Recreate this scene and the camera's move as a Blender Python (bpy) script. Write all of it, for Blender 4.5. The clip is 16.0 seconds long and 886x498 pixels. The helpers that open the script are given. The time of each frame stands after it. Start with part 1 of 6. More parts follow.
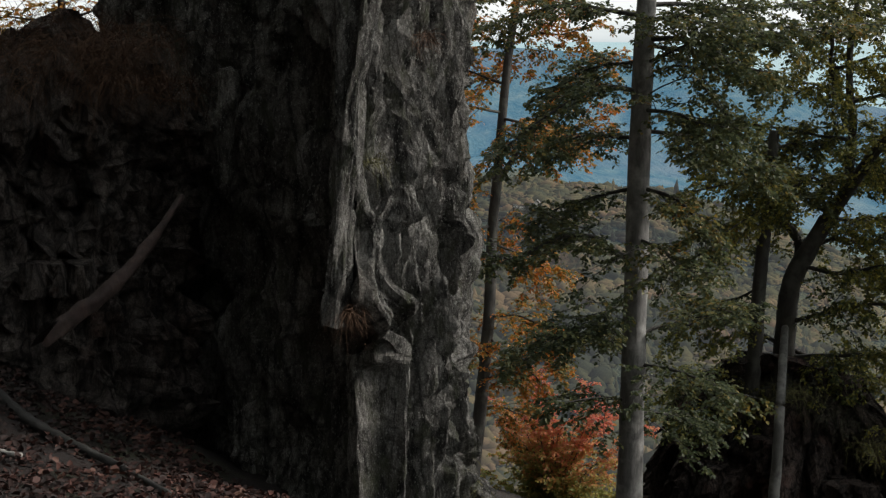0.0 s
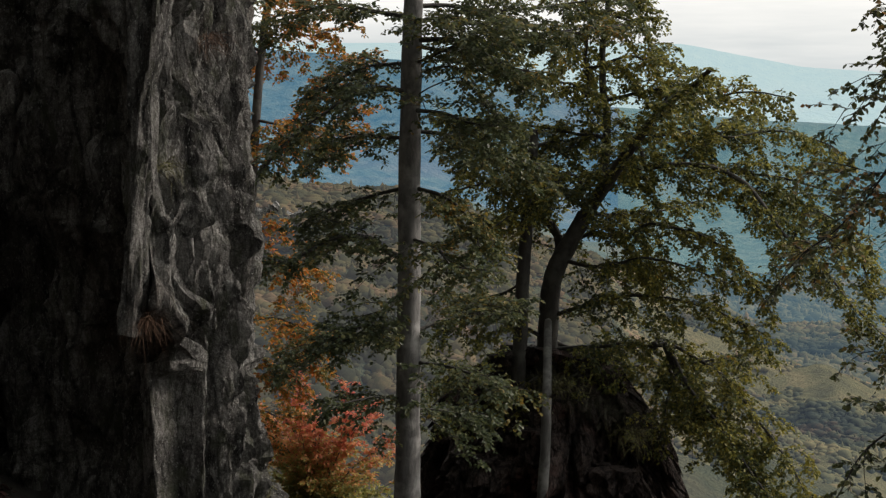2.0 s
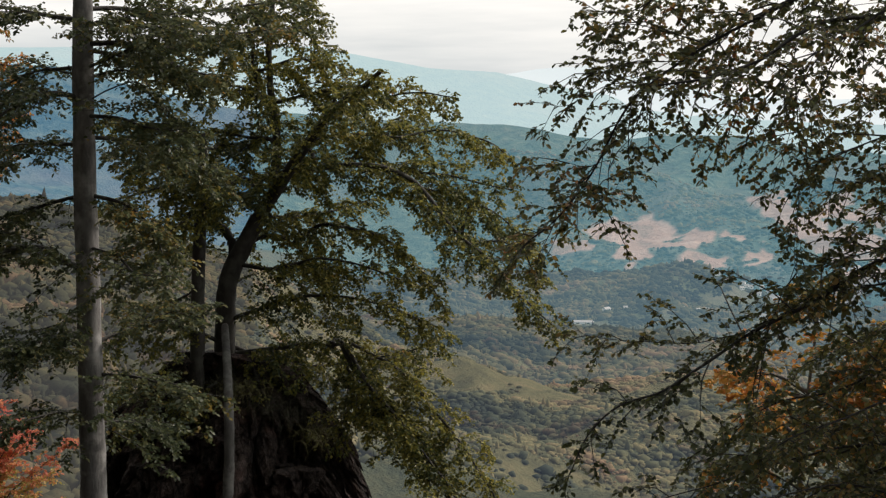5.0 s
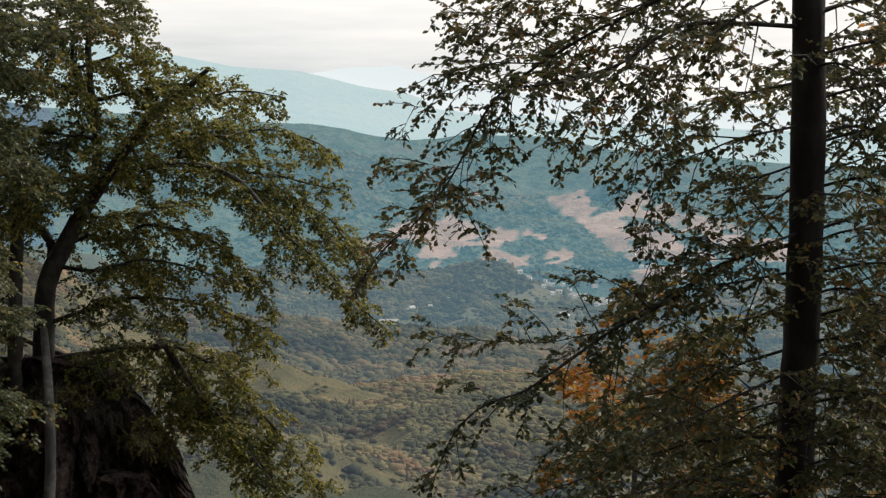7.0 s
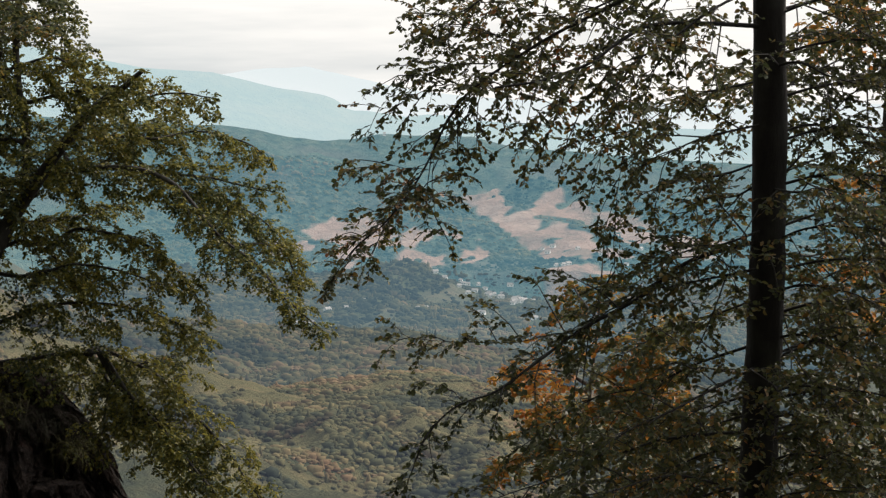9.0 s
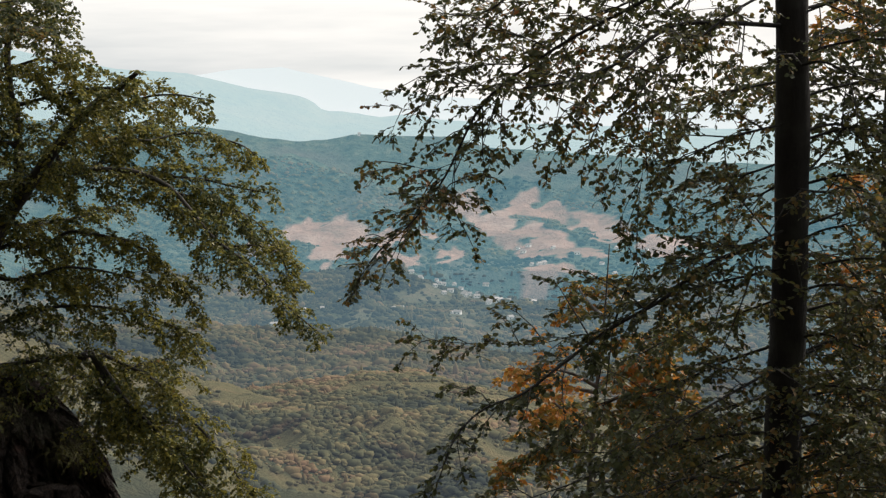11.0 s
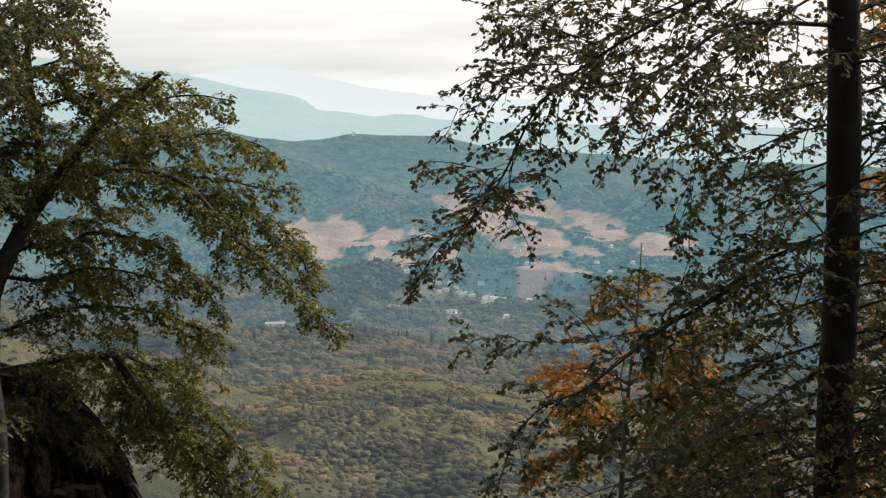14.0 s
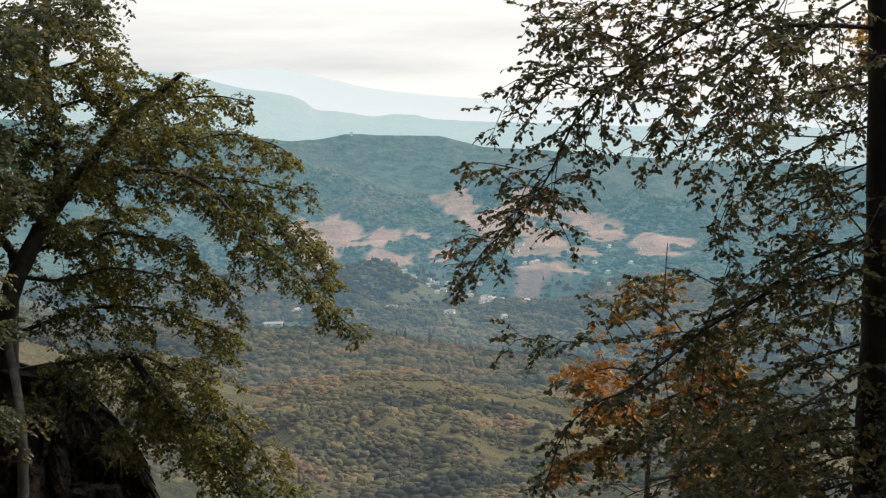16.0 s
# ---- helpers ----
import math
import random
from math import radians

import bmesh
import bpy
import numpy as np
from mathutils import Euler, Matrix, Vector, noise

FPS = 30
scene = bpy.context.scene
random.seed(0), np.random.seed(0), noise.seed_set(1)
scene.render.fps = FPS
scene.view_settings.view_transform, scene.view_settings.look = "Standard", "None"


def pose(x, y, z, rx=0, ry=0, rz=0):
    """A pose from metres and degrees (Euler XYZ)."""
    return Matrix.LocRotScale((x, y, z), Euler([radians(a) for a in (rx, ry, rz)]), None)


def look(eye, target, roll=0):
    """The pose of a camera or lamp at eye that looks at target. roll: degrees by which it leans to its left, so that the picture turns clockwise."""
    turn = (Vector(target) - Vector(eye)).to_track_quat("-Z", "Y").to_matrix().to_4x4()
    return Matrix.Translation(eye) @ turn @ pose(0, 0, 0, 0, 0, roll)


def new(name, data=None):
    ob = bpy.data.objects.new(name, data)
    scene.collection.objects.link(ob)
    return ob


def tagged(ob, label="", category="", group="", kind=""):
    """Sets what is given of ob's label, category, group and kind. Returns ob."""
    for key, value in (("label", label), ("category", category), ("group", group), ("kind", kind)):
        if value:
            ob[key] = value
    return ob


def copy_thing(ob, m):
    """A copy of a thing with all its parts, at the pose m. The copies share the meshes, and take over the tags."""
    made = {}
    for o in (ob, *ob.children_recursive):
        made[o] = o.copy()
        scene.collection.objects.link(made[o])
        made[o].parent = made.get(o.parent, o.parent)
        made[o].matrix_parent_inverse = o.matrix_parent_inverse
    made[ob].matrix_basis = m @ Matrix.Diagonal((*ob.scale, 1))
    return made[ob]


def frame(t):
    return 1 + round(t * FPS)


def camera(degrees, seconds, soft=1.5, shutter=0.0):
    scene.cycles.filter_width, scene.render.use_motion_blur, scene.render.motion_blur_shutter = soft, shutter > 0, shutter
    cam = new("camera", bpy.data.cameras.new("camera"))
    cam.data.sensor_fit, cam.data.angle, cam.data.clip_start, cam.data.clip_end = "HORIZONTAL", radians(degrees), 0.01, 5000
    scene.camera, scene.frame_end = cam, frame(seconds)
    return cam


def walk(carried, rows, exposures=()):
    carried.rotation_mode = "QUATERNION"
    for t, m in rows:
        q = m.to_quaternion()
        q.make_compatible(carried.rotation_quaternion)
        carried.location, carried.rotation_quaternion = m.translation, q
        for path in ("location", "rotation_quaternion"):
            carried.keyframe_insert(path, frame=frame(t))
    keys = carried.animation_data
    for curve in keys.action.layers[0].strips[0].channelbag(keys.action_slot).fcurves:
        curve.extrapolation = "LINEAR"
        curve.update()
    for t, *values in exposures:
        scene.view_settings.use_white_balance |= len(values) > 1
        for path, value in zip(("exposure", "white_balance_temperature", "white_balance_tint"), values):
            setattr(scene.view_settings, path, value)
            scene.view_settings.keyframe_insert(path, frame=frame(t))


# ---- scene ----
import collections
import functools

cam = camera(33.0, 16.0, soft=1.3)
PATH = [
    (0, (2.085, 0.839, -0.042), (0.718, 2.277, -0.292), 0.10),
    (0.5, (1.969, 0.749, -0.042), (0.665, 2.245, -0.291), 0.00),
    (1, (1.856, 0.662, -0.042), (0.619, 2.214, -0.291), -0.00),
    (1.5, (1.750, 0.580, -0.039), (0.585, 2.186, -0.288), -0.10),
    (2, (1.644, 0.491, -0.037), (0.549, 2.146, -0.286), -0.10),
    (2.5, (1.547, 0.395, -0.037), (0.519, 2.093, -0.285), -0.30),
    (3, (1.458, 0.305, -0.038), (0.500, 2.042, -0.286), -0.40),
    (3.5, (1.366, 0.226, -0.038), (0.479, 2.002, -0.285), -0.40),
    (4, (1.265, 0.168, -0.040), (0.450, 1.978, -0.287), -0.50),
    (4.5, (1.165, 0.117, -0.040), (0.423, 1.958, -0.288), -0.60),
    (5, (1.060, 0.080, -0.041), (0.393, 1.950, -0.289), -0.60),
    (7.5, (0.500, -0.001, -0.032), (0.123, 1.947, -0.282), -0.00),
    (8, (0.398, -0.018, -0.031), (0.049, 1.936, -0.281), -0.20),
    (8.5, (0.292, -0.031, -0.030), (-0.032, 1.928, -0.280), -0.20),
    (11, (-0.210, -0.029, -0.020), (-0.482, 1.937, -0.270), -0.40),
    (11.5, (-0.303, -0.040, -0.019), (-0.571, 1.926, -0.269), -0.40),
    (12, (-0.398, -0.066, -0.016), (-0.664, 1.901, -0.266), -0.40),
    (12.5, (-0.484, -0.099, -0.014), (-0.749, 1.868, -0.264), -0.40),
    (13, (-0.556, -0.131, -0.014), (-0.820, 1.836, -0.265), -0.40),
    (13.5, (-0.617, -0.163, -0.011), (-0.881, 1.802, -0.261), -0.50),
    (14, (-0.695, -0.198, -0.005), (-0.960, 1.769, -0.256), -0.60),
    (14.5, (-0.779, -0.237, -0.002), (-1.043, 1.730, -0.253), -0.60),
    (15, (-0.866, -0.279, 0.001), (-1.129, 1.688, -0.250), -0.60),
    (15.5, (-0.957, -0.313, 0.009), (-1.221, 1.653, -0.242), -0.60),
    (16, (-1.061, -0.340, 0.017), (-1.323, 1.627, -0.234), -0.60),
]
walk(cam, [(t, look(eye, target, roll)) for t, eye, target, roll in PATH],
     exposures=[(0, 0.14, 6300, 11), (2, 0.13, 6540, 14), (4, 0.14, 6600, 15), (8, 0.16, 6600, 15), (16, 0.18, 6600, 15)])

# ---- world and sun: a bright overcast sky, the sun veiled ahead to the right ----
SUN_AZ, SUN_EL = 47.0, 32.0
world = bpy.data.worlds.new("sky")
scene.world = world
world.use_nodes = True
wn, wl = world.node_tree.nodes, world.node_tree.links
wn.clear()


def wnode(kind, **sets):
    n = wn.new(kind)
    for k, v in sets.items():
        n.inputs[k].default_value = v
    return n


sky = wn.new("ShaderNodeTexSky")
sky.sky_type, sky.sun_disc = "NISHITA", False
sky.sun_elevation, sky.sun_rotation = radians(SUN_EL), radians(SUN_AZ)
sky.air_density, sky.dust_density = 1.0, 3.0
sky_scaled = wn.new("ShaderNodeVectorMath")
sky_scaled.operation = "SCALE"
sky_scaled.inputs["Scale"].default_value = 0.07
wl.new(sky.outputs[0], sky_scaled.inputs[0])
coord = wn.new("ShaderNodeTexCoord")
stretch = wn.new("ShaderNodeMapping")
stretch.inputs["Scale"].default_value = (1.0, 1.0, 9.0)
wl.new(coord.outputs["Generated"], stretch.inputs[0])
cloud = wnode("ShaderNodeTexNoise", Scale=1.7, Detail=6.0, Roughness=0.55)
wl.new(stretch.outputs[0], cloud.inputs["Vector"])
tone = wn.new("ShaderNodeValToRGB")
tone.color_ramp.elements[0].position, tone.color_ramp.elements[0].color = 0.40, (0.64, 0.69, 0.68, 1)
tone.color_ramp.elements[1].position, tone.color_ramp.elements[1].color = 0.56, (0.91, 0.925, 0.875, 1)
wl.new(cloud.outputs[0], tone.inputs[0])
veil = wn.new("ShaderNodeMixRGB")
veil.inputs[0].default_value = 0.86
wl.new(sky_scaled.outputs[0], veil.inputs[1])
wl.new(tone.outputs[0], veil.inputs[2])
back = wnode("ShaderNodeBackground", Strength=1.12)
wl.new(veil.outputs[0], back.inputs[0])
out = wn.new("ShaderNodeOutputWorld")
wl.new(back.outputs[0], out.inputs[0])

sun = new("sun", bpy.data.lights.new("sun", "SUN"))
sun.data.energy, sun.data.angle, sun.data.color = 2.8, radians(10), (1.0, 0.93, 0.84)
az, el = radians(SUN_AZ), radians(SUN_EL)
sun.matrix_world = look(Vector((math.sin(az) * math.cos(el), math.cos(az) * math.cos(el), math.sin(el))) * 60, (0, 0, 0))

# ---- materials ----
def shader(name):
    m = bpy.data.materials.new(name)
    m.use_nodes = True
    nt = m.node_tree
    return m, nt.nodes, nt.links, nt.nodes["Principled BSDF"]


def ramp_of(nodes, links, source, stops):
    r = nodes.new("ShaderNodeValToRGB")
    e = r.color_ramp.elements
    while len(e) < len(stops):
        e.new(0.5)
    for k, (p, c) in zip(e, stops):
        k.position, k.color = p, (*c, 1)
    links.new(source, r.inputs[0])
    return r.outputs[0]


def noise_of(nodes, links, scale, detail=6.0, rough=0.6, stretch=(1, 1, 1)):
    g = nodes.new("ShaderNodeNewGeometry")
    mp = nodes.new("ShaderNodeMapping")
    mp.inputs["Scale"].default_value = stretch
    links.new(g.outputs["Position"], mp.inputs[0])
    n = nodes.new("ShaderNodeTexNoise")
    n.inputs["Scale"].default_value, n.inputs["Detail"].default_value, n.inputs["Roughness"].default_value = scale, detail, rough
    links.new(mp.outputs[0], n.inputs["Vector"])
    return n.outputs[0]


def mixed(nodes, links, a, b, fac, kind="MIX"):
    m = nodes.new("ShaderNodeMixRGB")
    m.blend_type = kind
    for i, v in ((0, fac), (1, a), (2, b)):
        if isinstance(v, (float, int)):
            m.inputs[i].default_value = v
        elif isinstance(v, tuple):
            m.inputs[i].default_value = (*v, 1)
        else:
            links.new(v, m.inputs[i])
    return m.outputs[0]


def bumped(nodes, links, bsdf, heights, strength, dist):
    b = nodes.new("ShaderNodeBump")
    b.inputs["Strength"].default_value, b.inputs["Distance"].default_value = strength, dist
    links.new(heights, b.inputs["Height"])
    links.new(b.outputs[0], bsdf.inputs["Normal"])


def leaf_material(name, stops, gloss=0.45, through_light=0.48, rise=None):
    """Leaves: each one takes its colour by chance, and lets some light through."""
    m, n, l, b = shader(name)
    g = n.new("ShaderNodeNewGeometry")
    broad = noise_of(n, l, 0.55, 3.0)
    mean = n.new("ShaderNodeMath")
    mean.operation = "MULTIPLY_ADD"
    mean.inputs[1].default_value = 0.62
    l.new(g.outputs["Random Per Island"], mean.inputs[0])
    half = n.new("ShaderNodeMath")
    half.operation = "MULTIPLY_ADD"
    half.inputs[1].default_value, half.inputs[2].default_value = 0.95, -0.28
    l.new(broad, half.inputs[0])
    l.new(half.outputs[0], mean.inputs[2])
    value = mean.outputs[0]
    if rise:                                                        # leaves turn from the top of the bush down
        xyz = n.new("ShaderNodeSeparateXYZ")
        l.new(g.outputs["Position"], xyz.inputs[0])
        up = n.new("ShaderNodeMapRange")
        up.inputs["From Min"].default_value, up.inputs["From Max"].default_value = rise
        up.inputs["To Min"].default_value, up.inputs["To Max"].default_value = -0.52, 0.36
        l.new(xyz.outputs["Z"], up.inputs["Value"])
        total = n.new("ShaderNodeMath")
        l.new(mean.outputs[0], total.inputs[0])
        l.new(up.outputs[0], total.inputs[1])
        value = total.outputs[0]
    col = ramp_of(n, l, value, stops)
    l.new(col, b.inputs["Base Color"])
    b.inputs["Roughness"].default_value = gloss
    b.inputs["Specular IOR Level"].default_value = 0.4
    t = n.new("ShaderNodeBsdfTranslucent")
    l.new(col, t.inputs["Color"])
    mx = n.new("ShaderNodeMixShader")
    mx.inputs[0].default_value = through_light
    l.new(b.outputs[0], mx.inputs[1])
    l.new(t.outputs[0], mx.inputs[2])
    l.new(mx.outputs[0], n["Material Output"].inputs["Surface"])
    return m


LEAF_GREEN = leaf_material("beech_leaves_green", [(0.10, (0.048, 0.066, 0.036)), (0.45, (0.088, 0.108, 0.050)), (0.74, (0.15, 0.150, 0.058)), (0.90, (0.29, 0.20, 0.045)), (1.0, (0.38, 0.14, 0.03))])
LEAF_OLIVE = leaf_material("beech_leaves_olive", [(0.12, (0.050, 0.068, 0.028)), (0.40, (0.122, 0.138, 0.044)), (0.62, (0.26, 0.238, 0.054)), (0.90, (0.34, 0.29, 0.05)), (1.0, (0.42, 0.16, 0.03))])
LEAF_AMBER = leaf_material("leaves_green_to_amber", [(0.10, (0.07, 0.085, 0.034)), (0.42, (0.14, 0.14, 0.045)), (0.55, (0.27, 0.21, 0.05)), (0.70, (0.55, 0.27, 0.05)), (1.0, (0.52, 0.17, 0.05))])
LEAF_DARK = leaf_material("beech_leaves_turning", [(0.08, (0.052, 0.066, 0.032)), (0.46, (0.092, 0.106, 0.042)), (0.72, (0.16, 0.145, 0.046)), (0.90, (0.27, 0.155, 0.045)), (1.0, (0.40, 0.13, 0.04))], 0.5, 0.45)
LEAF_ORANGE = leaf_material("leaves_orange", [(0.05, (0.12, 0.13, 0.04)), (0.28, (0.32, 0.23, 0.05)), (0.56, (0.60, 0.30, 0.06)), (1.0, (0.60, 0.19, 0.05))])
LEAF_MIXED = leaf_material("leaves_half_turned", [(0.05, (0.07, 0.085, 0.035)), (0.34, (0.13, 0.13, 0.045)), (0.50, (0.34, 0.20, 0.04)), (0.74, (0.56, 0.21, 0.035)), (1.0, (0.54, 0.13, 0.05))])
LEAF_RED = leaf_material("leaves_red", [(0.05, (0.30, 0.31, 0.09)), (0.30, (0.50, 0.38, 0.11)), (0.52, (0.62, 0.28, 0.12)), (1.0, (0.66, 0.19, 0.14))], 0.5, 0.55, (-14.0, -10.8))


def bark_material(name, dark, pale, blotch):
    m, n, l, b = shader(name)
    grain = noise_of(n, l, 9.0, 8.0, 0.7, (1, 1, 0.28))
    patch = noise_of(n, l, 2.3, 4.0, 0.6)
    col = ramp_of(n, l, grain, [(0.3, dark), (0.68, pale)])
    lichen = ramp_of(n, l, patch, [(0.50, (0, 0, 0)), (0.66, (1, 1, 1))])
    col = mixed(n, l, col, blotch, lichen)
    l.new(col, b.inputs["Base Color"])
    b.inputs["Roughness"].default_value = 0.85
    bumped(n, l, b, grain, 0.7, 0.03)
    return m


BARK = bark_material("smooth_grey_bark", (0.075, 0.073, 0.069), (0.22, 0.213, 0.203), (0.33, 0.325, 0.305))
BARK_DARK = bark_material("dark_weathered_bark", (0.022, 0.020, 0.018), (0.065, 0.06, 0.053), (0.085, 0.085, 0.07))
# grey bark darkened to near black; its colour carries the near beech's backlit shade
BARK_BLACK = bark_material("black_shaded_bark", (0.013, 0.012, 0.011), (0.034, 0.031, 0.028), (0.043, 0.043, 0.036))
BARK_GREY = bark_material("mottled_grey_bark", (0.05, 0.048, 0.044), (0.14, 0.135, 0.125), (0.20, 0.195, 0.18))
BARK_PALE = bark_material("pale_bare_bark", (0.16, 0.15, 0.14), (0.36, 0.34, 0.31), (0.42, 0.41, 0.38))


def rock_material(name, tints, rust, size=1.0, lichen=0.0):
    m, n, l, b = shader(name)
    streak = noise_of(n, l, 2.6 * size, 10.0, 0.72, (1, 1, 0.34))
    fibre = noise_of(n, l, 9.0 * size, 8.0, 0.75, (1, 1, 0.36))
    speck = noise_of(n, l, 24.0 * size, 6.0, 0.8, (1, 1, 0.7))
    big = noise_of(n, l, 0.9 * size, 4.0, 0.6)
    col = ramp_of(n, l, streak, [(0.36, tints[0]), (0.50, tints[1]), (0.66, tints[2])])
    col = mixed(n, l, col, ramp_of(n, l, fibre, [(0.38, (0.10, 0.095, 0.09)), (0.50, (1.0, 1.0, 1.0))]), 0.75, "MULTIPLY")
    col = mixed(n, l, col, ramp_of(n, l, speck, [(0.42, (0.30, 0.29, 0.27)), (0.58, (1.0, 1.0, 1.0))]), 0.6, "MULTIPLY")
    col = mixed(n, l, col, rust, ramp_of(n, l, big, [(0.56, (0, 0, 0)), (0.72, (0.75, 0.75, 0.75))]))
    grain = noise_of(n, l, 70.0 * size, 4.0, 0.7)
    col = mixed(n, l, col, ramp_of(n, l, grain, [(0.36, (0.35, 0.34, 0.33)), (0.60, (1.15, 1.15, 1.13))]), 0.7, "MULTIPLY")
    for scale, depth in ((2.2, 0.75), (6.5, 0.55)):                 # joints and hairline cracks
        g = n.new("ShaderNodeNewGeometry")
        mp = n.new("ShaderNodeMapping")
        mp.inputs["Scale"].default_value = (1, 1, 0.38)
        l.new(g.outputs["Position"], mp.inputs[0])
        bend = n.new("ShaderNodeMixRGB")
        bend.inputs[0].default_value = 0.16
        wob = n.new("ShaderNodeTexNoise")
        wob.inputs["Scale"].default_value, wob.inputs["Detail"].default_value = 3.0 * size, 5.0
        l.new(mp.outputs[0], wob.inputs["Vector"])
        l.new(mp.outputs[0], bend.inputs[1])
        l.new(wob.outputs["Color"], bend.inputs[2])
        cell = n.new("ShaderNodeTexVoronoi")
        cell.feature = "DISTANCE_TO_EDGE"
        cell.inputs["Scale"].default_value = scale * size
        l.new(bend.outputs[0], cell.inputs["Vector"])
        low = 1 - depth
        col = mixed(n, l, col, ramp_of(n, l, cell.outputs["Distance"], [(0.0, (low, low, low)), (0.07, (1, 1, 1))]), 1.0, "MULTIPLY")
    if lichen:
        spots = noise_of(n, l, 42.0, 3.0, 0.6, (1, 1, 0.6))
        col = mixed(n, l, col, (0.62, 0.63, 0.56), ramp_of(n, l, spots, [(0.58, (0, 0, 0)), (0.66, (lichen, lichen, lichen))]))
        moss = noise_of(n, l, 5.0, 6.0, 0.7, (1, 1, 0.4))
        col = mixed(n, l, col, (0.075, 0.08, 0.05), ramp_of(n, l, moss, [(0.52, (0, 0, 0)), (0.66, (0.85, 0.85, 0.85))]))
    l.new(col, b.inputs["Base Color"])
    b.inputs["Roughness"].default_value = 0.92
    b.inputs["Specular IOR Level"].default_value = 0.25
    h = n.new("ShaderNodeMath")
    h.operation = "ADD"
    l.new(fibre, h.inputs[0])
    l.new(speck, h.inputs[1])
    bumped(n, l, b, h.outputs[0], 1.0, 0.10 / size)
    return m


ROCK = rock_material("grey_lichened_rock", ((0.095, 0.088, 0.082), (0.31, 0.295, 0.275), (0.57, 0.55, 0.515)), (0.13, 0.105, 0.085), 1.0, 0.42)
ROCK_DARK = rock_material("blackish_red_rock", ((0.045, 0.036, 0.033), (0.11, 0.082, 0.072), (0.21, 0.155, 0.14)), (0.17, 0.075, 0.06))
ROCK_FAR = rock_material("far_grey_rock", ((0.22, 0.22, 0.21), (0.40, 0.40, 0.38), (0.58, 0.57, 0.54)), (0.22, 0.19, 0.15), 0.08)
ROCK_RED = rock_material("dark_reddish_rock", ((0.075, 0.064, 0.060), (0.19, 0.16, 0.145), (0.36, 0.31, 0.28)), (0.19, 0.10, 0.075))


def litter_material():
    m, n, l, b = shader("leaf_litter_soil")
    fine = noise_of(n, l, 14.0, 8.0, 0.8)
    wide = noise_of(n, l, 1.2, 4.0)
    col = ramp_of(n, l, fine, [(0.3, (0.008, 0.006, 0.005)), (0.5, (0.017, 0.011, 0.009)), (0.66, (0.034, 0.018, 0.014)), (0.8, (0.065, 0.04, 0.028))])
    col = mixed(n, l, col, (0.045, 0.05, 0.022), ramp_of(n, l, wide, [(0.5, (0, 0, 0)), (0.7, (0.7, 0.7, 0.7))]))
    l.new(col, b.inputs["Base Color"])
    b.inputs["Roughness"].default_value = 0.95
    bumped(n, l, b, fine, 1.0, 0.06)
    return m


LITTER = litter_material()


def land_material(name, woods, meadow, scale, glow, haze_tint):
    """Far land: woods and open ground by an attribute; the surface itself emits painted haze."""
    m, n, l, b = shader(name)
    tree = noise_of(n, l, scale, 6.0, 0.7)
    patch = noise_of(n, l, scale * 0.12, 4.0, 0.6)
    w = ramp_of(n, l, tree, [(0.3, woods[0]), (0.5, woods[1]), (0.7, woods[2])])
    w = mixed(n, l, w, woods[3], ramp_of(n, l, patch, [(0.48, (0, 0, 0)), (0.68, (0.75, 0.75, 0.75))]))
    f = ramp_of(n, l, noise_of(n, l, scale * 0.25, 6.0, 0.65), [(0.3, meadow[0]), (0.5, meadow[1]), (0.72, meadow[2])])
    a = n.new("ShaderNodeAttribute")
    a.attribute_name = "open_ground"
    edge = n.new("ShaderNodeMath")
    edge.operation = "MULTIPLY_ADD"
    edge.inputs[1].default_value = 0.55
    l.new(noise_of(n, l, scale * 0.45, 5.0, 0.7), edge.inputs[0])
    l.new(a.outputs["Fac"], edge.inputs[2])
    col = mixed(n, l, w, f, ramp_of(n, l, edge.outputs[0], [(0.56, (0, 0, 0)), (0.98, (1, 1, 1))]))
    l.new(col, b.inputs["Base Color"])
    b.inputs["Roughness"].default_value = 1.0
    b.inputs["Specular IOR Level"].default_value = 0.0
    b.inputs["Emission Color"].default_value = (*haze_tint, 1)
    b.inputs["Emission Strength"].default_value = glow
    bumped(n, l, b, tree, 0.9, 6.0 if scale > 0.05 else 22.0)
    return m


GREENS = ((0.055, 0.064, 0.040), (0.075, 0.083, 0.046), (0.10, 0.10, 0.052), (0.12, 0.10, 0.055))
DEEP = ((0.035, 0.048, 0.036), (0.085, 0.102, 0.070), (0.15, 0.155, 0.10), (0.13, 0.11, 0.085))
FIELDS = ((0.18, 0.130, 0.085), (0.34, 0.205, 0.145), (0.46, 0.310, 0.235))
MEADOW = ((0.085, 0.085, 0.048), (0.145, 0.135, 0.068), (0.215, 0.170, 0.090))
LEAS = ((0.075, 0.080, 0.055), (0.105, 0.105, 0.065), (0.15, 0.125, 0.08))
# strength and tint of the haze that each stretch of land emits
HAZE_GLOW = [(0.038, (0.55, 0.72, 1.0)), (0.070, (0.46, 0.74, 1.0)), (0.125, (0.42, 0.76, 1.0)), (0.186, (0.31, 0.76, 0.97)), (0.56, (0.66, 0.92, 1.0)), (0.20, (0.12, 0.52, 0.95))]
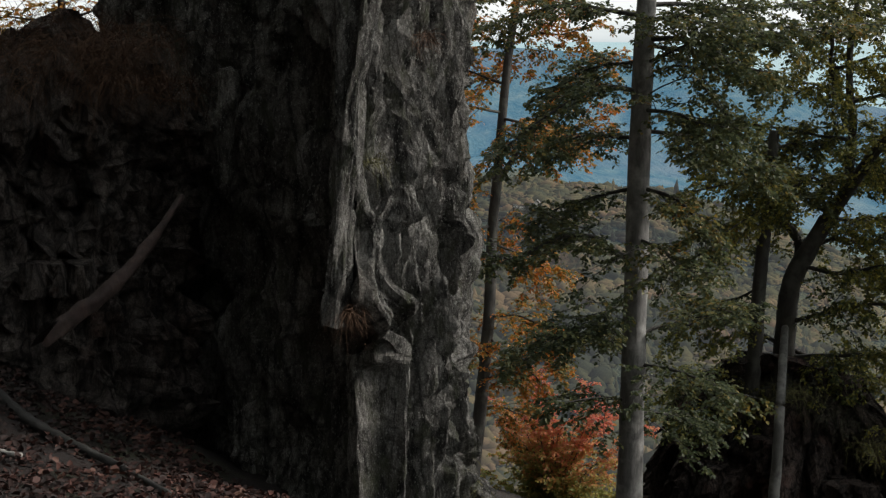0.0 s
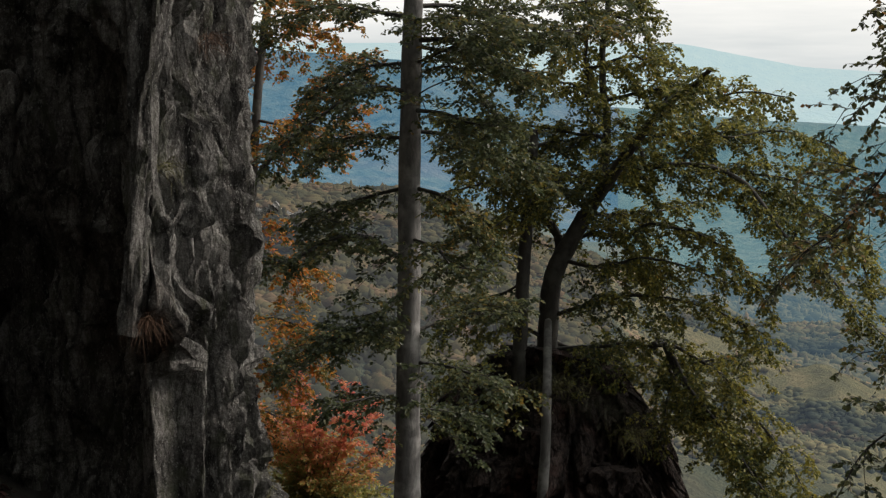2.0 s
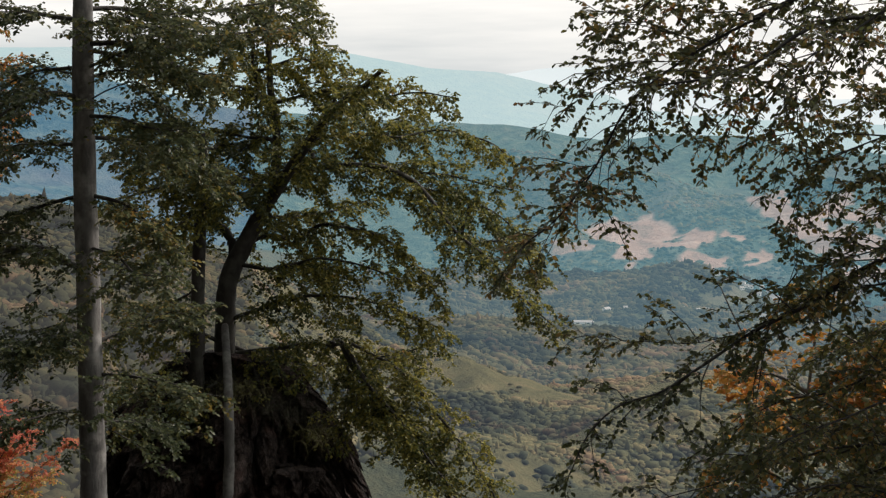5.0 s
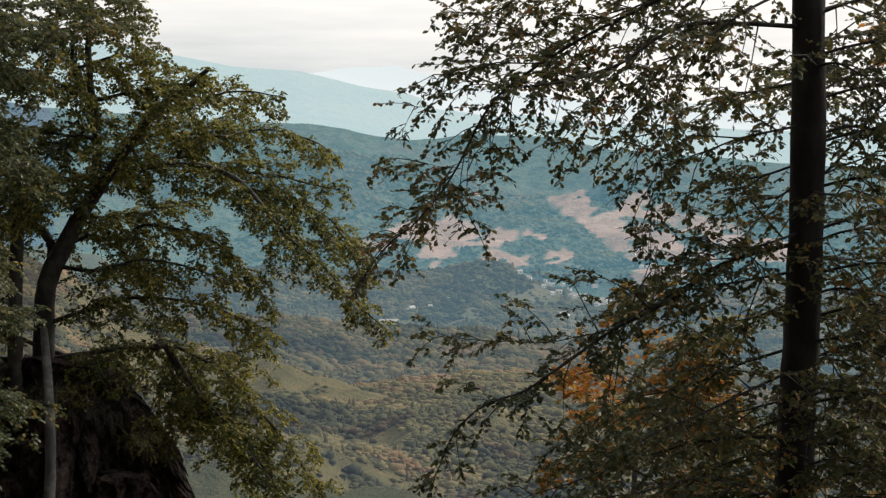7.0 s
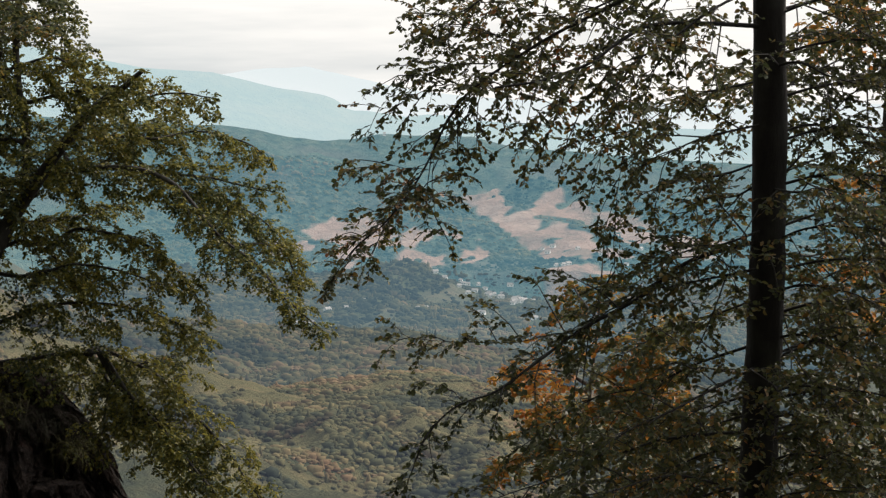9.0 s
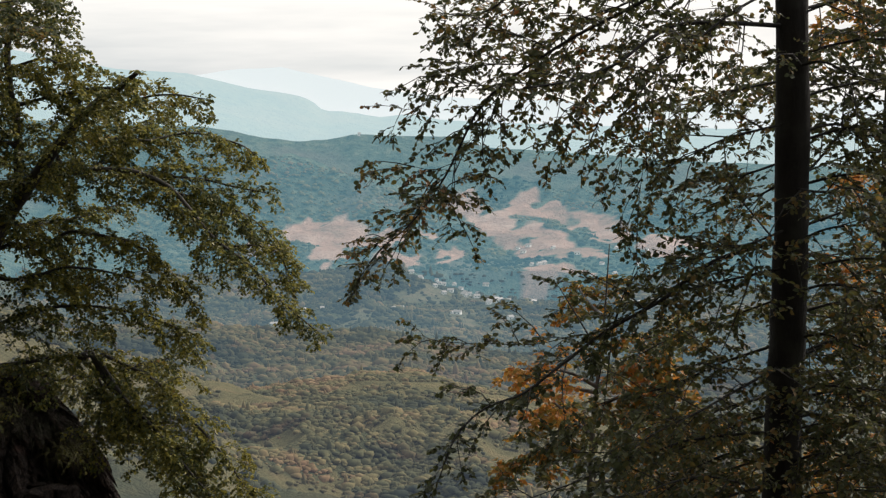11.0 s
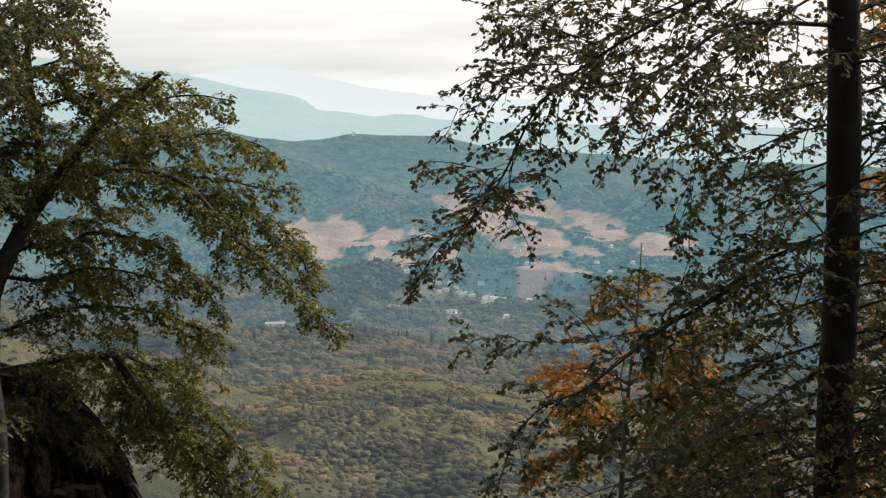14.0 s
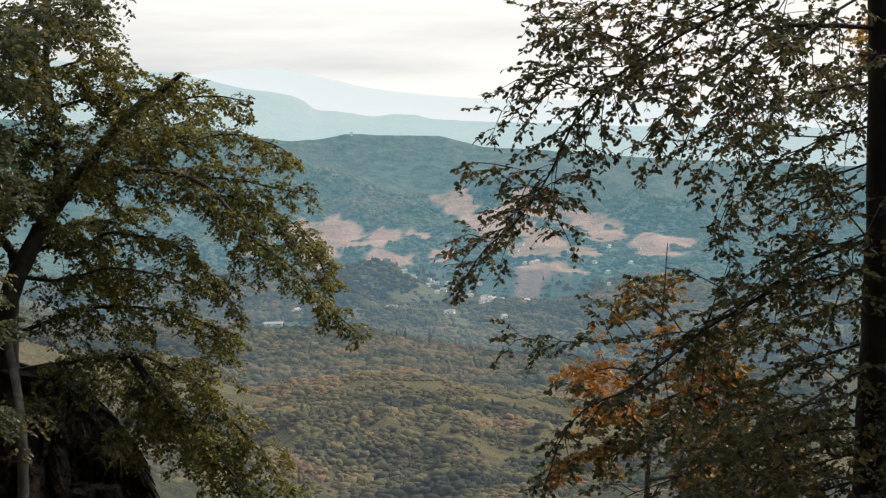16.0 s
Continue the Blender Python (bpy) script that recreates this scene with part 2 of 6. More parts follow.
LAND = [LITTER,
        land_material("wooded_slope", GREENS, MEADOW, 0.16, *HAZE_GLOW[0]),
        land_material("wooded_ridge", GREENS, MEADOW, 0.11, *HAZE_GLOW[1]),
        land_material("valley_floor", GREENS, LEAS, 0.07, *HAZE_GLOW[2]),
        land_material("fields_and_hill", DEEP, FIELDS, 0.03, *HAZE_GLOW[3]),
        land_material("far_range", GREENS, FIELDS, 0.02, *HAZE_GLOW[4]),
        land_material("haze_blue_mountain", DEEP, FIELDS, 0.02, *HAZE_GLOW[5])]


def canopy_material(name, stops, glow, haze_tint, stand, rusty=0.75):
    """Tree crowns: each its own tint, whole stands alike, pale strips slanting down the slope; they emit painted haze.
    """
    m, n, l, b = shader(name)
    g = n.new("ShaderNodeNewGeometry")
    slant = n.new("ShaderNodeCombineXYZ")
    for k, axis in enumerate(((0.28, 0.20, 0.0), (-0.55, 0.85, 0.0), (0.0, 0.0, 0.8))):
        d = n.new("ShaderNodeVectorMath")
        d.operation = "DOT_PRODUCT"
        d.inputs[1].default_value = axis
        l.new(g.outputs["Position"], d.inputs[0])
        l.new(d.outputs["Value"], slant.inputs[k])
    band = n.new("ShaderNodeTexNoise")
    band.inputs["Scale"].default_value, band.inputs["Detail"].default_value, band.inputs["Roughness"].default_value = 1.3 / stand, 7.0, 0.62
    l.new(slant.outputs[0], band.inputs["Vector"])
    own = n.new("ShaderNodeMath")
    own.operation = "MULTIPLY_ADD"
    own.inputs[1].default_value, own.inputs[2].default_value = 0.30, -0.15
    l.new(g.outputs["Random Per Island"], own.inputs[0])
    wide = n.new("ShaderNodeMath")
    wide.operation = "MULTIPLY_ADD"
    wide.inputs[1].default_value, wide.inputs[2].default_value = 3.4, -1.18
    l.new(band.outputs[0], wide.inputs[0])
    both = n.new("ShaderNodeMath")
    l.new(own.outputs[0], both.inputs[0])
    l.new(wide.outputs[0], both.inputs[1])
    col = ramp_of(n, l, both.outputs[0], stops)
    rust = noise_of(n, l, 2.4 / stand, 5.0, 0.7)
    col = mixed(n, l, col, (0.19, 0.115, 0.065), ramp_of(n, l, rust, [(0.55, (0, 0, 0)), (0.70, (rusty, rusty, rusty))]))
    col = mixed(n, l, col, ramp_of(n, l, noise_of(n, l, 1.4, 5.0, 0.8), [(0.3, (0.45, 0.45, 0.45)), (0.65, (1, 1, 1))]), 0.8, "MULTIPLY")
    l.new(col, b.inputs["Base Color"])
    b.inputs["Roughness"].default_value = 1.0
    b.inputs["Specular IOR Level"].default_value = 0.0
    b.inputs["Emission Color"].default_value = (*haze_tint, 1)
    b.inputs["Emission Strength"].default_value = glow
    return m


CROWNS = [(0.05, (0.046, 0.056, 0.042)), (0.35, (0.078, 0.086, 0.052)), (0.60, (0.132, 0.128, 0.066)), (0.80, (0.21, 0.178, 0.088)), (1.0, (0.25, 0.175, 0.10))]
# darker copy of the crowns; on the ridge its colour carries slope shade
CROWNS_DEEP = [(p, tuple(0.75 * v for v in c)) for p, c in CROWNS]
CANOPY = [canopy_material("slope_canopy", CROWNS, *HAZE_GLOW[0], 90.0), canopy_material("ridge_canopy", CROWNS_DEEP, *HAZE_GLOW[1], 120.0), canopy_material("valley_canopy", CROWNS_DEEP, *HAZE_GLOW[2], 150.0, 0.4),
          canopy_material("hill_canopy", CROWNS_DEEP, *HAZE_GLOW[3], 200.0, 0.1), canopy_material("side_canopy", [(p, tuple(0.55 * v for v in c)) for p, c in CROWNS], 0.042, (0.78, 0.80, 0.86), 60.0, 0.6)]


def plain_material(name, col, rough=0.8, glow=0.0, haze_tint=(0.38, 0.72, 0.88)):
    m, n, l, b = shader(name)
    c = mixed(n, l, col, ramp_of(n, l, noise_of(n, l, 3.0, 6.0, 0.7), [(0.3, (0.72, 0.72, 0.72)), (0.7, (1, 1, 1))]), 0.8, "MULTIPLY")
    l.new(c, b.inputs["Base Color"])
    b.inputs["Roughness"].default_value = rough
    # glow makes far surfaces emit a tint that stands for haze
    b.inputs["Emission Color"].default_value = (*haze_tint, 1)
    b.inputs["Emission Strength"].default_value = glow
    return m


# the far houses' glass, plaster and roofs emit a little, as painted haze
GLASS_DARK = plain_material("dark_window_glass", (0.05, 0.06, 0.07), 0.2, 0.075)
PLASTER = plain_material("white_plaster", (0.80, 0.79, 0.76), 0.8, 0.085)
ROOF_TILE = plain_material("pale_sheet_roof", (0.36, 0.33, 0.31), 0.6, 0.11)
GRASS_DRY = plain_material("dry_grass", (0.10, 0.052, 0.027), 0.9)
# reddish wood, its tones lowered to carry the shade around the log
WOOD = bark_material("split_reddish_wood", (0.012, 0.008, 0.007), (0.05, 0.028, 0.023), (0.075, 0.05, 0.042))
GRASS_DARK = plain_material("dark_moss_and_grass", (0.035, 0.034, 0.018), 0.95)
GRASS_YELLOW = plain_material("yellow_green_grass", (0.13, 0.12, 0.045), 0.9)
LEAF_SINGLE = bpy.data.materials.new("single_beech_leaf")


def single_leaf():
    LEAF_SINGLE.use_nodes = True
    n, l = LEAF_SINGLE.node_tree.nodes, LEAF_SINGLE.node_tree.links
    b = n["Principled BSDF"]
    own = n.new("ShaderNodeObjectInfo")
    col = ramp_of(n, l, own.outputs["Random"], [(0.1, (0.06, 0.075, 0.045)), (0.5, (0.11, 0.12, 0.055)), (0.75, (0.20, 0.14, 0.05)), (1.0, (0.34, 0.14, 0.05))])
    l.new(col, b.inputs["Base Color"])
    b.inputs["Roughness"].default_value = 0.45
    t = n.new("ShaderNodeBsdfTranslucent")
    l.new(col, t.inputs["Color"])
    mx = n.new("ShaderNodeMixShader")
    mx.inputs[0].default_value = 0.35
    l.new(b.outputs[0], mx.inputs[1])
    l.new(t.outputs[0], mx.inputs[2])
    l.new(mx.outputs[0], n["Material Output"].inputs["Surface"])


single_leaf()
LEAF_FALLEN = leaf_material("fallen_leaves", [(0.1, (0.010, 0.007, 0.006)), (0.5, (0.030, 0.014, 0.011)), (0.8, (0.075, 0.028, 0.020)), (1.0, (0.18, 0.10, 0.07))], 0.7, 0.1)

# ---- the land: one sheet in rings about the viewpoint, out to the horizon ----
def link_mesh(name, verts, faces, mats, parent=None, smooth=True, index=None):
    me = bpy.data.meshes.new(name)
    me.from_pydata(verts, [], faces)
    for m in mats if isinstance(mats, (list, tuple)) else (mats,):
        me.materials.append(m)
    if index is not None:
        me.polygons.foreach_set("material_index", index)
    me.polygons.foreach_set("use_smooth", [smooth] * len(me.polygons))
    ob = new(name, me)
    ob.parent = parent
    return ob


def part(name, bm, material, parent, label=""):
    me = bpy.data.meshes.new(name)
    bm.to_mesh(me)
    bm.free()
    me.materials.append(material)
    ob = new(name, me)
    ob.parent = parent
    return tagged(ob, label)


AZ = np.array([-62, -45, -40, -34, -28, -22, -16, -11, -6, 0, 10.0])
# how far the land lies below the eye, in thousandths of its distance, by heading
DROP = {70: np.full(11, 345.0), 200: np.full(11, 335.0),
        450: np.array([250, 245, 240, 240, 250, 275, 300, 308, 312, 315, 315.0]),
        700: np.array([147, 140, 136, 147, 185, 230, 253, 261, 268, 272, 272.0]),
        1000: np.array([83, 77, 75, 94, 128, 185, 218, 218, 232, 246, 253.0]),
        1150: np.array([89, 83, 81, 100, 134, 189, 222, 223, 236, 249, 257.0]),
        1500: np.array([87, 83, 81, 100, 132, 170, 179, 185, 200, 208, 212.0]),
        1650: np.array([90, 86, 84, 103, 135, 173, 182, 188, 203, 211, 215.0]),
        2400: np.array([83, 82, 81, 98, 128, 160, 158, 160, 164, 170, 174.0]),
        2700: np.array([81, 80, 79, 94, 121, 147, 147, 147, 149, 153, 155.0]),
        3300: np.array([72, 68, 64, 79, 98, 106, 108, 106, 106, 110, 113.0])}
RINGS = np.array(sorted(DROP) + [3650, 3780, 4000, 4150, 4850])
# the spur before the hill, the hollow behind it, and the crest lines of the two far ranges, by heading
SPUR = np.array([(-62, 32), (-34, 40), (-28, 61), (-22, 50), (-17, 51), (-15, 57), (-13, 67), (-11, 80), (-9, 91), (-6, 82), (0, 85), (10, 88)])
HOLLOW = np.array([(-62, 12), (-34, 24), (-28, 50), (-22, 55), (-17, 57), (-15, 64), (-13, 73), (-11, 78), (-9, 76), (-6, 72), (10, 78)])
CREST = np.array([(-62, -9), (-40, -8), (-34, 0), (-28, 28), (-22, 38), (-18.4, 40), (-17.2, 41), (-16, 45), (-14.6, 50), (-13.4, 52.5), (-12.2, 51.5), (-11.1, 48.5), (-9, 49), (-7.7, 50), (-6.8, 54), (-6, 58.5), (-4, 60), (0, 66), (10, 72)])
RANGE = np.array([(-62, -13), (-28, -12), (-24.4, -11), (-21.8, -2), (-20, 4), (-17.5, 7), (-15.2, 17), (-13.7, 21), (-13.1, 23.5), (-12.75, 27), (-12.4, 32.5), (-11.6, 33), (-10.3, 37), (-9.4, 35.5), (-8.5, 36.3), (-8.1, 39), (-6.2, 41), (0, 45), (10, 47)])


@functools.lru_cache(None)
def drops_at(a):
    """Drop by ring along one heading."""
    cols = [float(np.interp(a, AZ, DROP[r])) for r in RINGS[:-5]] + [float(np.interp(a, c[:, 0], c[:, 1])) for c in (SPUR, HOLLOW)]
    crest = float(np.interp(a, CREST[:, 0], CREST[:, 1]))
    return np.array(cols + [crest, crest + 5, float(np.interp(a, RANGE[:, 0], RANGE[:, 1]))])


def swell(x, y, size, seed=0.0):
    return noise.fractal(Vector((x / size, y / size, seed)), 0.9, 2.1, 5)


def step(a, b, v):
    k = min(1.0, max(0.0, (v - a) / (b - a)))
    return k * k * (3 - 2 * k)


def near_height(x, y):
    z = -3.0 - 0.36 * math.log1p(math.exp(1.1 * (y - 6.2))) / 1.1
    z += 0.85 * max(0.0, -2.5 - y)                                   # the unseen hillside behind, steep to hold off sky light
    z -= 1.0 * step(-6.5, -2.0, x) * step(3, 8, y)                  # falls off past the litter bank
    z += 0.30 * max(0.0, -9.5 - x) * step(14, 8, y)
    z += 0.16 * swell(x, y, 2.0) + 0.05 * swell(x, y, 0.45, 3.0)
    return z


def spur(x, y, size, seed):
    return noise.ridged_multi_fractal(Vector((x / size, y / size, seed)), 1.0, 2.1, 5, 1.0, 2.0) - 1.1


LOG_RINGS = np.log(RINGS)


def land_height(r, a):
    x, y = r * math.sin(radians(a)), r * math.cos(radians(a))
    if r < 45:
        return near_height(x, y)
    folded = a if -62 <= a <= 10 else (10.0 if 10 < a < 155 else -62.0)
    drop = float(np.interp(math.log(max(r, 70)), LOG_RINGS, drops_at(folded)))
    z = -drop * r / 1000
    if r > 300:
        crest = min(abs(r - c) / 260 for c in (1000, 1500, 4000))
        if r < 1060:
            z += min(1.0, 0.2 + crest) * 0.085 * r ** 0.88 * spur(x, y, 110 + r * 0.11, 7.0)
            z += min(1.0, 0.3 + crest) * 0.024 * r * -0.9 * step(430, 560, r) * step(-29, -24, a)
            z += min(1.0, 0.3 + crest) * 0.024 * r * noise.ridged_multi_fractal(Vector(((x * 0.32 + y * 0.12) / 110, (y * 0.9 + x * 0.38) / 150, 1.7)), 1.0, 2.1, 4, 1.0, 2.0) * step(430, 560, r) * step(-29, -24, a)
        elif r < 2750:
            z += min(1.0, 0.2 + crest) * 0.05 * r ** 0.88 * spur(x, y, 170 + r * 0.11, 7.0)
        elif r < 4100:                                              # spurs running down from the hazy hill
            z += min(1.0, 0.06 + crest * 0.5) * (22 + 40 * step(3200, 3600, r)) * spur(x * 0.95 + y * 0.35, y * 0.55 - x * 0.2, 300, 3.0)
            z += 7 * min(1.0, 0.1 + crest * 0.5) * swell(x, y, 90, 6.0)
        z += 1.6 * swell(x, y, 40, 2.0)
    if abs((a + 180) % 360 - 180) > 66 and y < 40:                  # unseen mountain at the viewer's back and left, raised to block sky light
        back = (0.85 * (-2.5 - y) if y < -2.5 else 0.0) + 1.6 * max(0.0, -19 - x)
        z = max(z, near_height(x, y) if r < 120 else -40) + (back if r > 90 else back * 0.5)
        z = min(z, 420.0)
    if r < 90:
        k = step(45, 90, r)
        z = near_height(x, y) * (1 - k) + z * k
    return z


# ploughed fields under the hill: heading, distance, half widths, slant
FIELD_PATCHES = ((-11.9, 3180, 1.1, 190, 0.0), (-10.6, 3080, 1.3, 110, 0.25), (-9.7, 2870, 0.9, 90, 0.1), (-12.4, 2930, 0.7, 80, 0.0),
                 (-6.9, 3440, 0.75, 200, -0.30), (-5.9, 3250, 0.7, 140, -0.2), (-4.4, 3400, 1.3, 90, -0.1), (-4.2, 3080, 1.3, 150, -0.3),
                 (-7.6, 2960, 0.5, 120, 0.2), (-8.6, 3150, 0.5, 60, 0.0), (-13.2, 3230, 0.9, 120, 0.1), (-1.9, 3250, 1.2, 160, -0.2),
                 (-2.6, 2950, 1.0, 60, 0.0), (0.8, 3080, 1.2, 130, 0.0), (-14.6, 3040, 0.8, 70, 0.0), (-3.4, 2790, 1.4, 45, 0.0))


def bell(v, mid, half):
    return math.exp(-((v - mid) / half) ** 2)


def open_ground(r, a):
    """1 on meadow and ploughed land, 0 in the woods."""
    x, y = r * math.sin(radians(a)), r * math.cos(radians(a))
    if 2600 < r < 3650:
        da, dr = 0.32 * swell(x, y, 60, 5.0), 70 * swell(x, y, 75, 8.0)
        best = 0.0
        for fa, fr, wa, wr, lean in FIELD_PATCHES:
            u = (a + da - fa - lean * (r - fr) / 100) / wa
            v = (r + dr - fr) / wr
            best = max(best, step(1.25, 0.75, math.sqrt(u * u + v * v)))
        return best * step(-0.42, -0.2, swell(x, y * 0.6, 55, 2.0) + 0.1)
    if 1650 < r < 2720 and -16 < a < 10:
        return 0.72 * step(0.15, 0.36, swell(x, y * 0.35, 110, 9.0))
    if 1080 < r < 1650:
        return 0.55 * step(0.05, 0.40, swell(x + 0.5 * y, (y - 0.5 * x) * 0.5, 90, 4.0))
    if 480 < r < 1080 and a > -26:                                  # meadow strips slanting down the near spur
        w = swell(x * 0.8 + y * 0.5, (y * 0.75 - x * 0.35) * 2.6, 150, 1.0)
        return 0.9 * step(-0.06, 0.12, w + 0.22 * bell(r, 880, 140) - 0.10)
    if r > 300 and a < -20 and r < 1080:
        return 0.35 * step(0.18, 0.4, swell(x, y, 90, 6.0))
    return 0.0


heads = list(np.arange(-64, 13, 0.28)) + list(np.arange(13, 296, 4.0))
rings = [0.05] + list(np.geomspace(0.6, 45, 76)) + list(np.geomspace(47, 1000, 70)) + list(np.linspace(1015, 4150, 150)) + list(np.linspace(4200, 4900, 12))
na = len(heads)
height_at = np.array([[land_height(r, a) for a in heads] for r in rings])
open_at = np.array([[open_ground(r, a) for a in heads] for r in rings])
RR, AA = np.meshgrid(rings, np.radians(heads), indexing="ij")
verts = np.stack([RR * np.sin(AA), RR * np.cos(AA), height_at], 2).reshape(-1, 3).tolist()
faces, index = [tuple(range(na))], [0]
for i in range(len(rings) - 1):
    mid = (rings[i] + rings[i + 1]) / 2
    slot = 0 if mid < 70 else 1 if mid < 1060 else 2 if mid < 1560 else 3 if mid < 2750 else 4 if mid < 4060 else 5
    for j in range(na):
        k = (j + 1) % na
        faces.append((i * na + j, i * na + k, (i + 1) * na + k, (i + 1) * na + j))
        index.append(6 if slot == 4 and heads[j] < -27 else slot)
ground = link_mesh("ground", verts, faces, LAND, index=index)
ground.data.attributes.new("open_ground", "FLOAT", "POINT").data.foreach_set("value", open_at.ravel())
tagged(ground, "steep wooded mountainside falling to a hazy autumn valley", "ground", kind="structure")


def lie(grid, r, a):
    """Values of the sheet at distances r and headings a."""
    i = np.clip(np.searchsorted(rings, r) - 1, 0, len(rings) - 2)
    j = np.clip(((a + 64) / 0.28).astype(int), 0, 273)
    rr = np.array(rings)
    u, v = (r - rr[i]) / (rr[i + 1] - rr[i]), (a + 64) / 0.28 - j
    return (grid[i, j] * (1 - u) + grid[i + 1, j] * u) * (1 - v) + (grid[i, j + 1] * (1 - u) + grid[i + 1, j + 1] * u) * v


# pale farthest range behind everything; its sheet glows to stand for haze
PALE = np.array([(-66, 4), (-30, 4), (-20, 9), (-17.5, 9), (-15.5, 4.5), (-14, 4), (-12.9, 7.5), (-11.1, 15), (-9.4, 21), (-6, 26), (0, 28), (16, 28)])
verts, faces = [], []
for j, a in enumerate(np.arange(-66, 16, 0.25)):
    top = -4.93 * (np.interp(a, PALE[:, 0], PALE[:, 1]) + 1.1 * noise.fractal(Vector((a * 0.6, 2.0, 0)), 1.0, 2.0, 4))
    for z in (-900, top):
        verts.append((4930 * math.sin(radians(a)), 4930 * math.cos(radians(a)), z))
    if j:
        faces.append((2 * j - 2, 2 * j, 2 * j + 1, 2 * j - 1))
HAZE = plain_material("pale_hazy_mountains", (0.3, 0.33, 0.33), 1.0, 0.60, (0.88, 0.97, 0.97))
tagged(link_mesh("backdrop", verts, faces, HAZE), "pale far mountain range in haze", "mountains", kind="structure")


# ---- woods on the far land ----
def woods(name, r0, r1, a0, a1, count, size, mat, seed, label, conifer=0.1, scatter=0.95, fine=1, tall=0.55):
    rng = np.random.default_rng(seed)
    bm = bmesh.new()
    bmesh.ops.create_icosphere(bm, subdivisions=fine, radius=1.0)
    ball = np.array([v.co[:] for v in bm.verts])
    tris = np.array([[v.index for v in f.verts] for f in bm.faces])
    bm.free()
    tris = tris[ball[tris][:, :, 2].mean(1) > -0.45]
    r = np.sqrt(rng.uniform(r0 * r0, r1 * r1, count))
    a = rng.uniform(a0, a1, count)
    keep = lie(open_at, r, a) < rng.uniform(0.1, scatter, count)
    for hr, ha in VILLAGE:                                          # yards kept clear
        keep &= ~((np.abs(a - ha) * hr < 560) & (r > hr - 60) & (r < hr + 8))
    r, a = r[keep], a[keep]
    n = len(r)
    s = size * np.exp(np.clip(rng.normal(-0.30, 0.42, n), -1.1, 0.6)) * 1.5 * (0.7 + 0.3 * r / r1)
    fir = rng.uniform(size=n) < conifer
    wide, tall = np.where(fir, 0.5, 1.0) * s, np.where(fir, 1.4, rng.uniform(0.75, 1.25, n) * tall) * s
    turn = rng.uniform(0, 6.28, n)
    c, t = np.cos(turn)[:, None], np.sin(turn)[:, None]
    shape = np.stack([c * ball[None, :, 0] - t * ball[None, :, 1], t * ball[None, :, 0] + c * ball[None, :, 1], np.broadcast_to(ball[:, 2], (n, len(ball)))], 2)
    shape = shape * (1 + rng.uniform(-0.36, 0.36, (n, len(ball), 1)))
    shape[:, :, :2] *= np.where(fir[:, None, None], 1 - 0.5 * (ball[None, :, 2:3] + 0.2), 1.0)
    shape = shape * np.stack([wide, wide, tall], 1)[:, None]
    at = np.stack([r * np.sin(np.radians(a)), r * np.cos(np.radians(a)), lie(height_at, r, a) + s * 0.28], 1)
    pts = (shape + at[:, None]).astype(np.float32)
    idx = (tris[None] + (np.arange(n) * len(ball))[:, None, None]).astype(np.int32)
    me = bpy.data.meshes.new(name)
    me.vertices.add(n * len(ball))
    me.vertices.foreach_set("co", pts.ravel())
    me.loops.add(idx.size)
    me.loops.foreach_set("vertex_index", idx.ravel())
    me.polygons.add(idx.size // 3)
    me.polygons.foreach_set("loop_start", np.arange(0, idx.size, 3, dtype=np.int32))
    me.polygons.foreach_set("use_smooth", [True] * (idx.size // 3))
    me.update(calc_edges=True)
    me.materials.append(mat)
    return tagged(new(name, me), label, "woods", kind="stuff")


rng = random.Random(8)
VILLAGE = [(2600 + 20 * k, -8.2 + k * 0.6) for k in range(3)]
VILLAGE += [(rng.uniform(2500, 2700), -5.2 + rng.gauss(0, 1.3)) for i in range(34)]
VILLAGE += [(2735 + rng.gauss(0, 14), -9.3 + i * 0.25 + rng.gauss(0, 0.1)) for i in range(14)]
VILLAGE += [(rng.uniform(2650, 3050), rng.uniform(-5, 1.5)) for i in range(16)]
VILLAGE += [(rng.uniform(2050, 2350), rng.uniform(-13.5, -5)) for i in range(9)]
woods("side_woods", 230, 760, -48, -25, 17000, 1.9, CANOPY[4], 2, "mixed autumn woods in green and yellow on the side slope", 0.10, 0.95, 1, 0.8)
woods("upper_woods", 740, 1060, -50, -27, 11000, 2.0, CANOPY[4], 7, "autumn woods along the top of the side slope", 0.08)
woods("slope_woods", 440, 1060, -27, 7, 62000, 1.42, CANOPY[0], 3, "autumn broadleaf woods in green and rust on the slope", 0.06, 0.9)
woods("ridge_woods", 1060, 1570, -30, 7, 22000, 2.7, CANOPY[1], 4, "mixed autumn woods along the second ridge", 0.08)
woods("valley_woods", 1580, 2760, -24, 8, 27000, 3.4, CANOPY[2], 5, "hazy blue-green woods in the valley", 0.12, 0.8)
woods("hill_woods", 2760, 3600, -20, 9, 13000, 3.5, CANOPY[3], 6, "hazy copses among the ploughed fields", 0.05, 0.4)


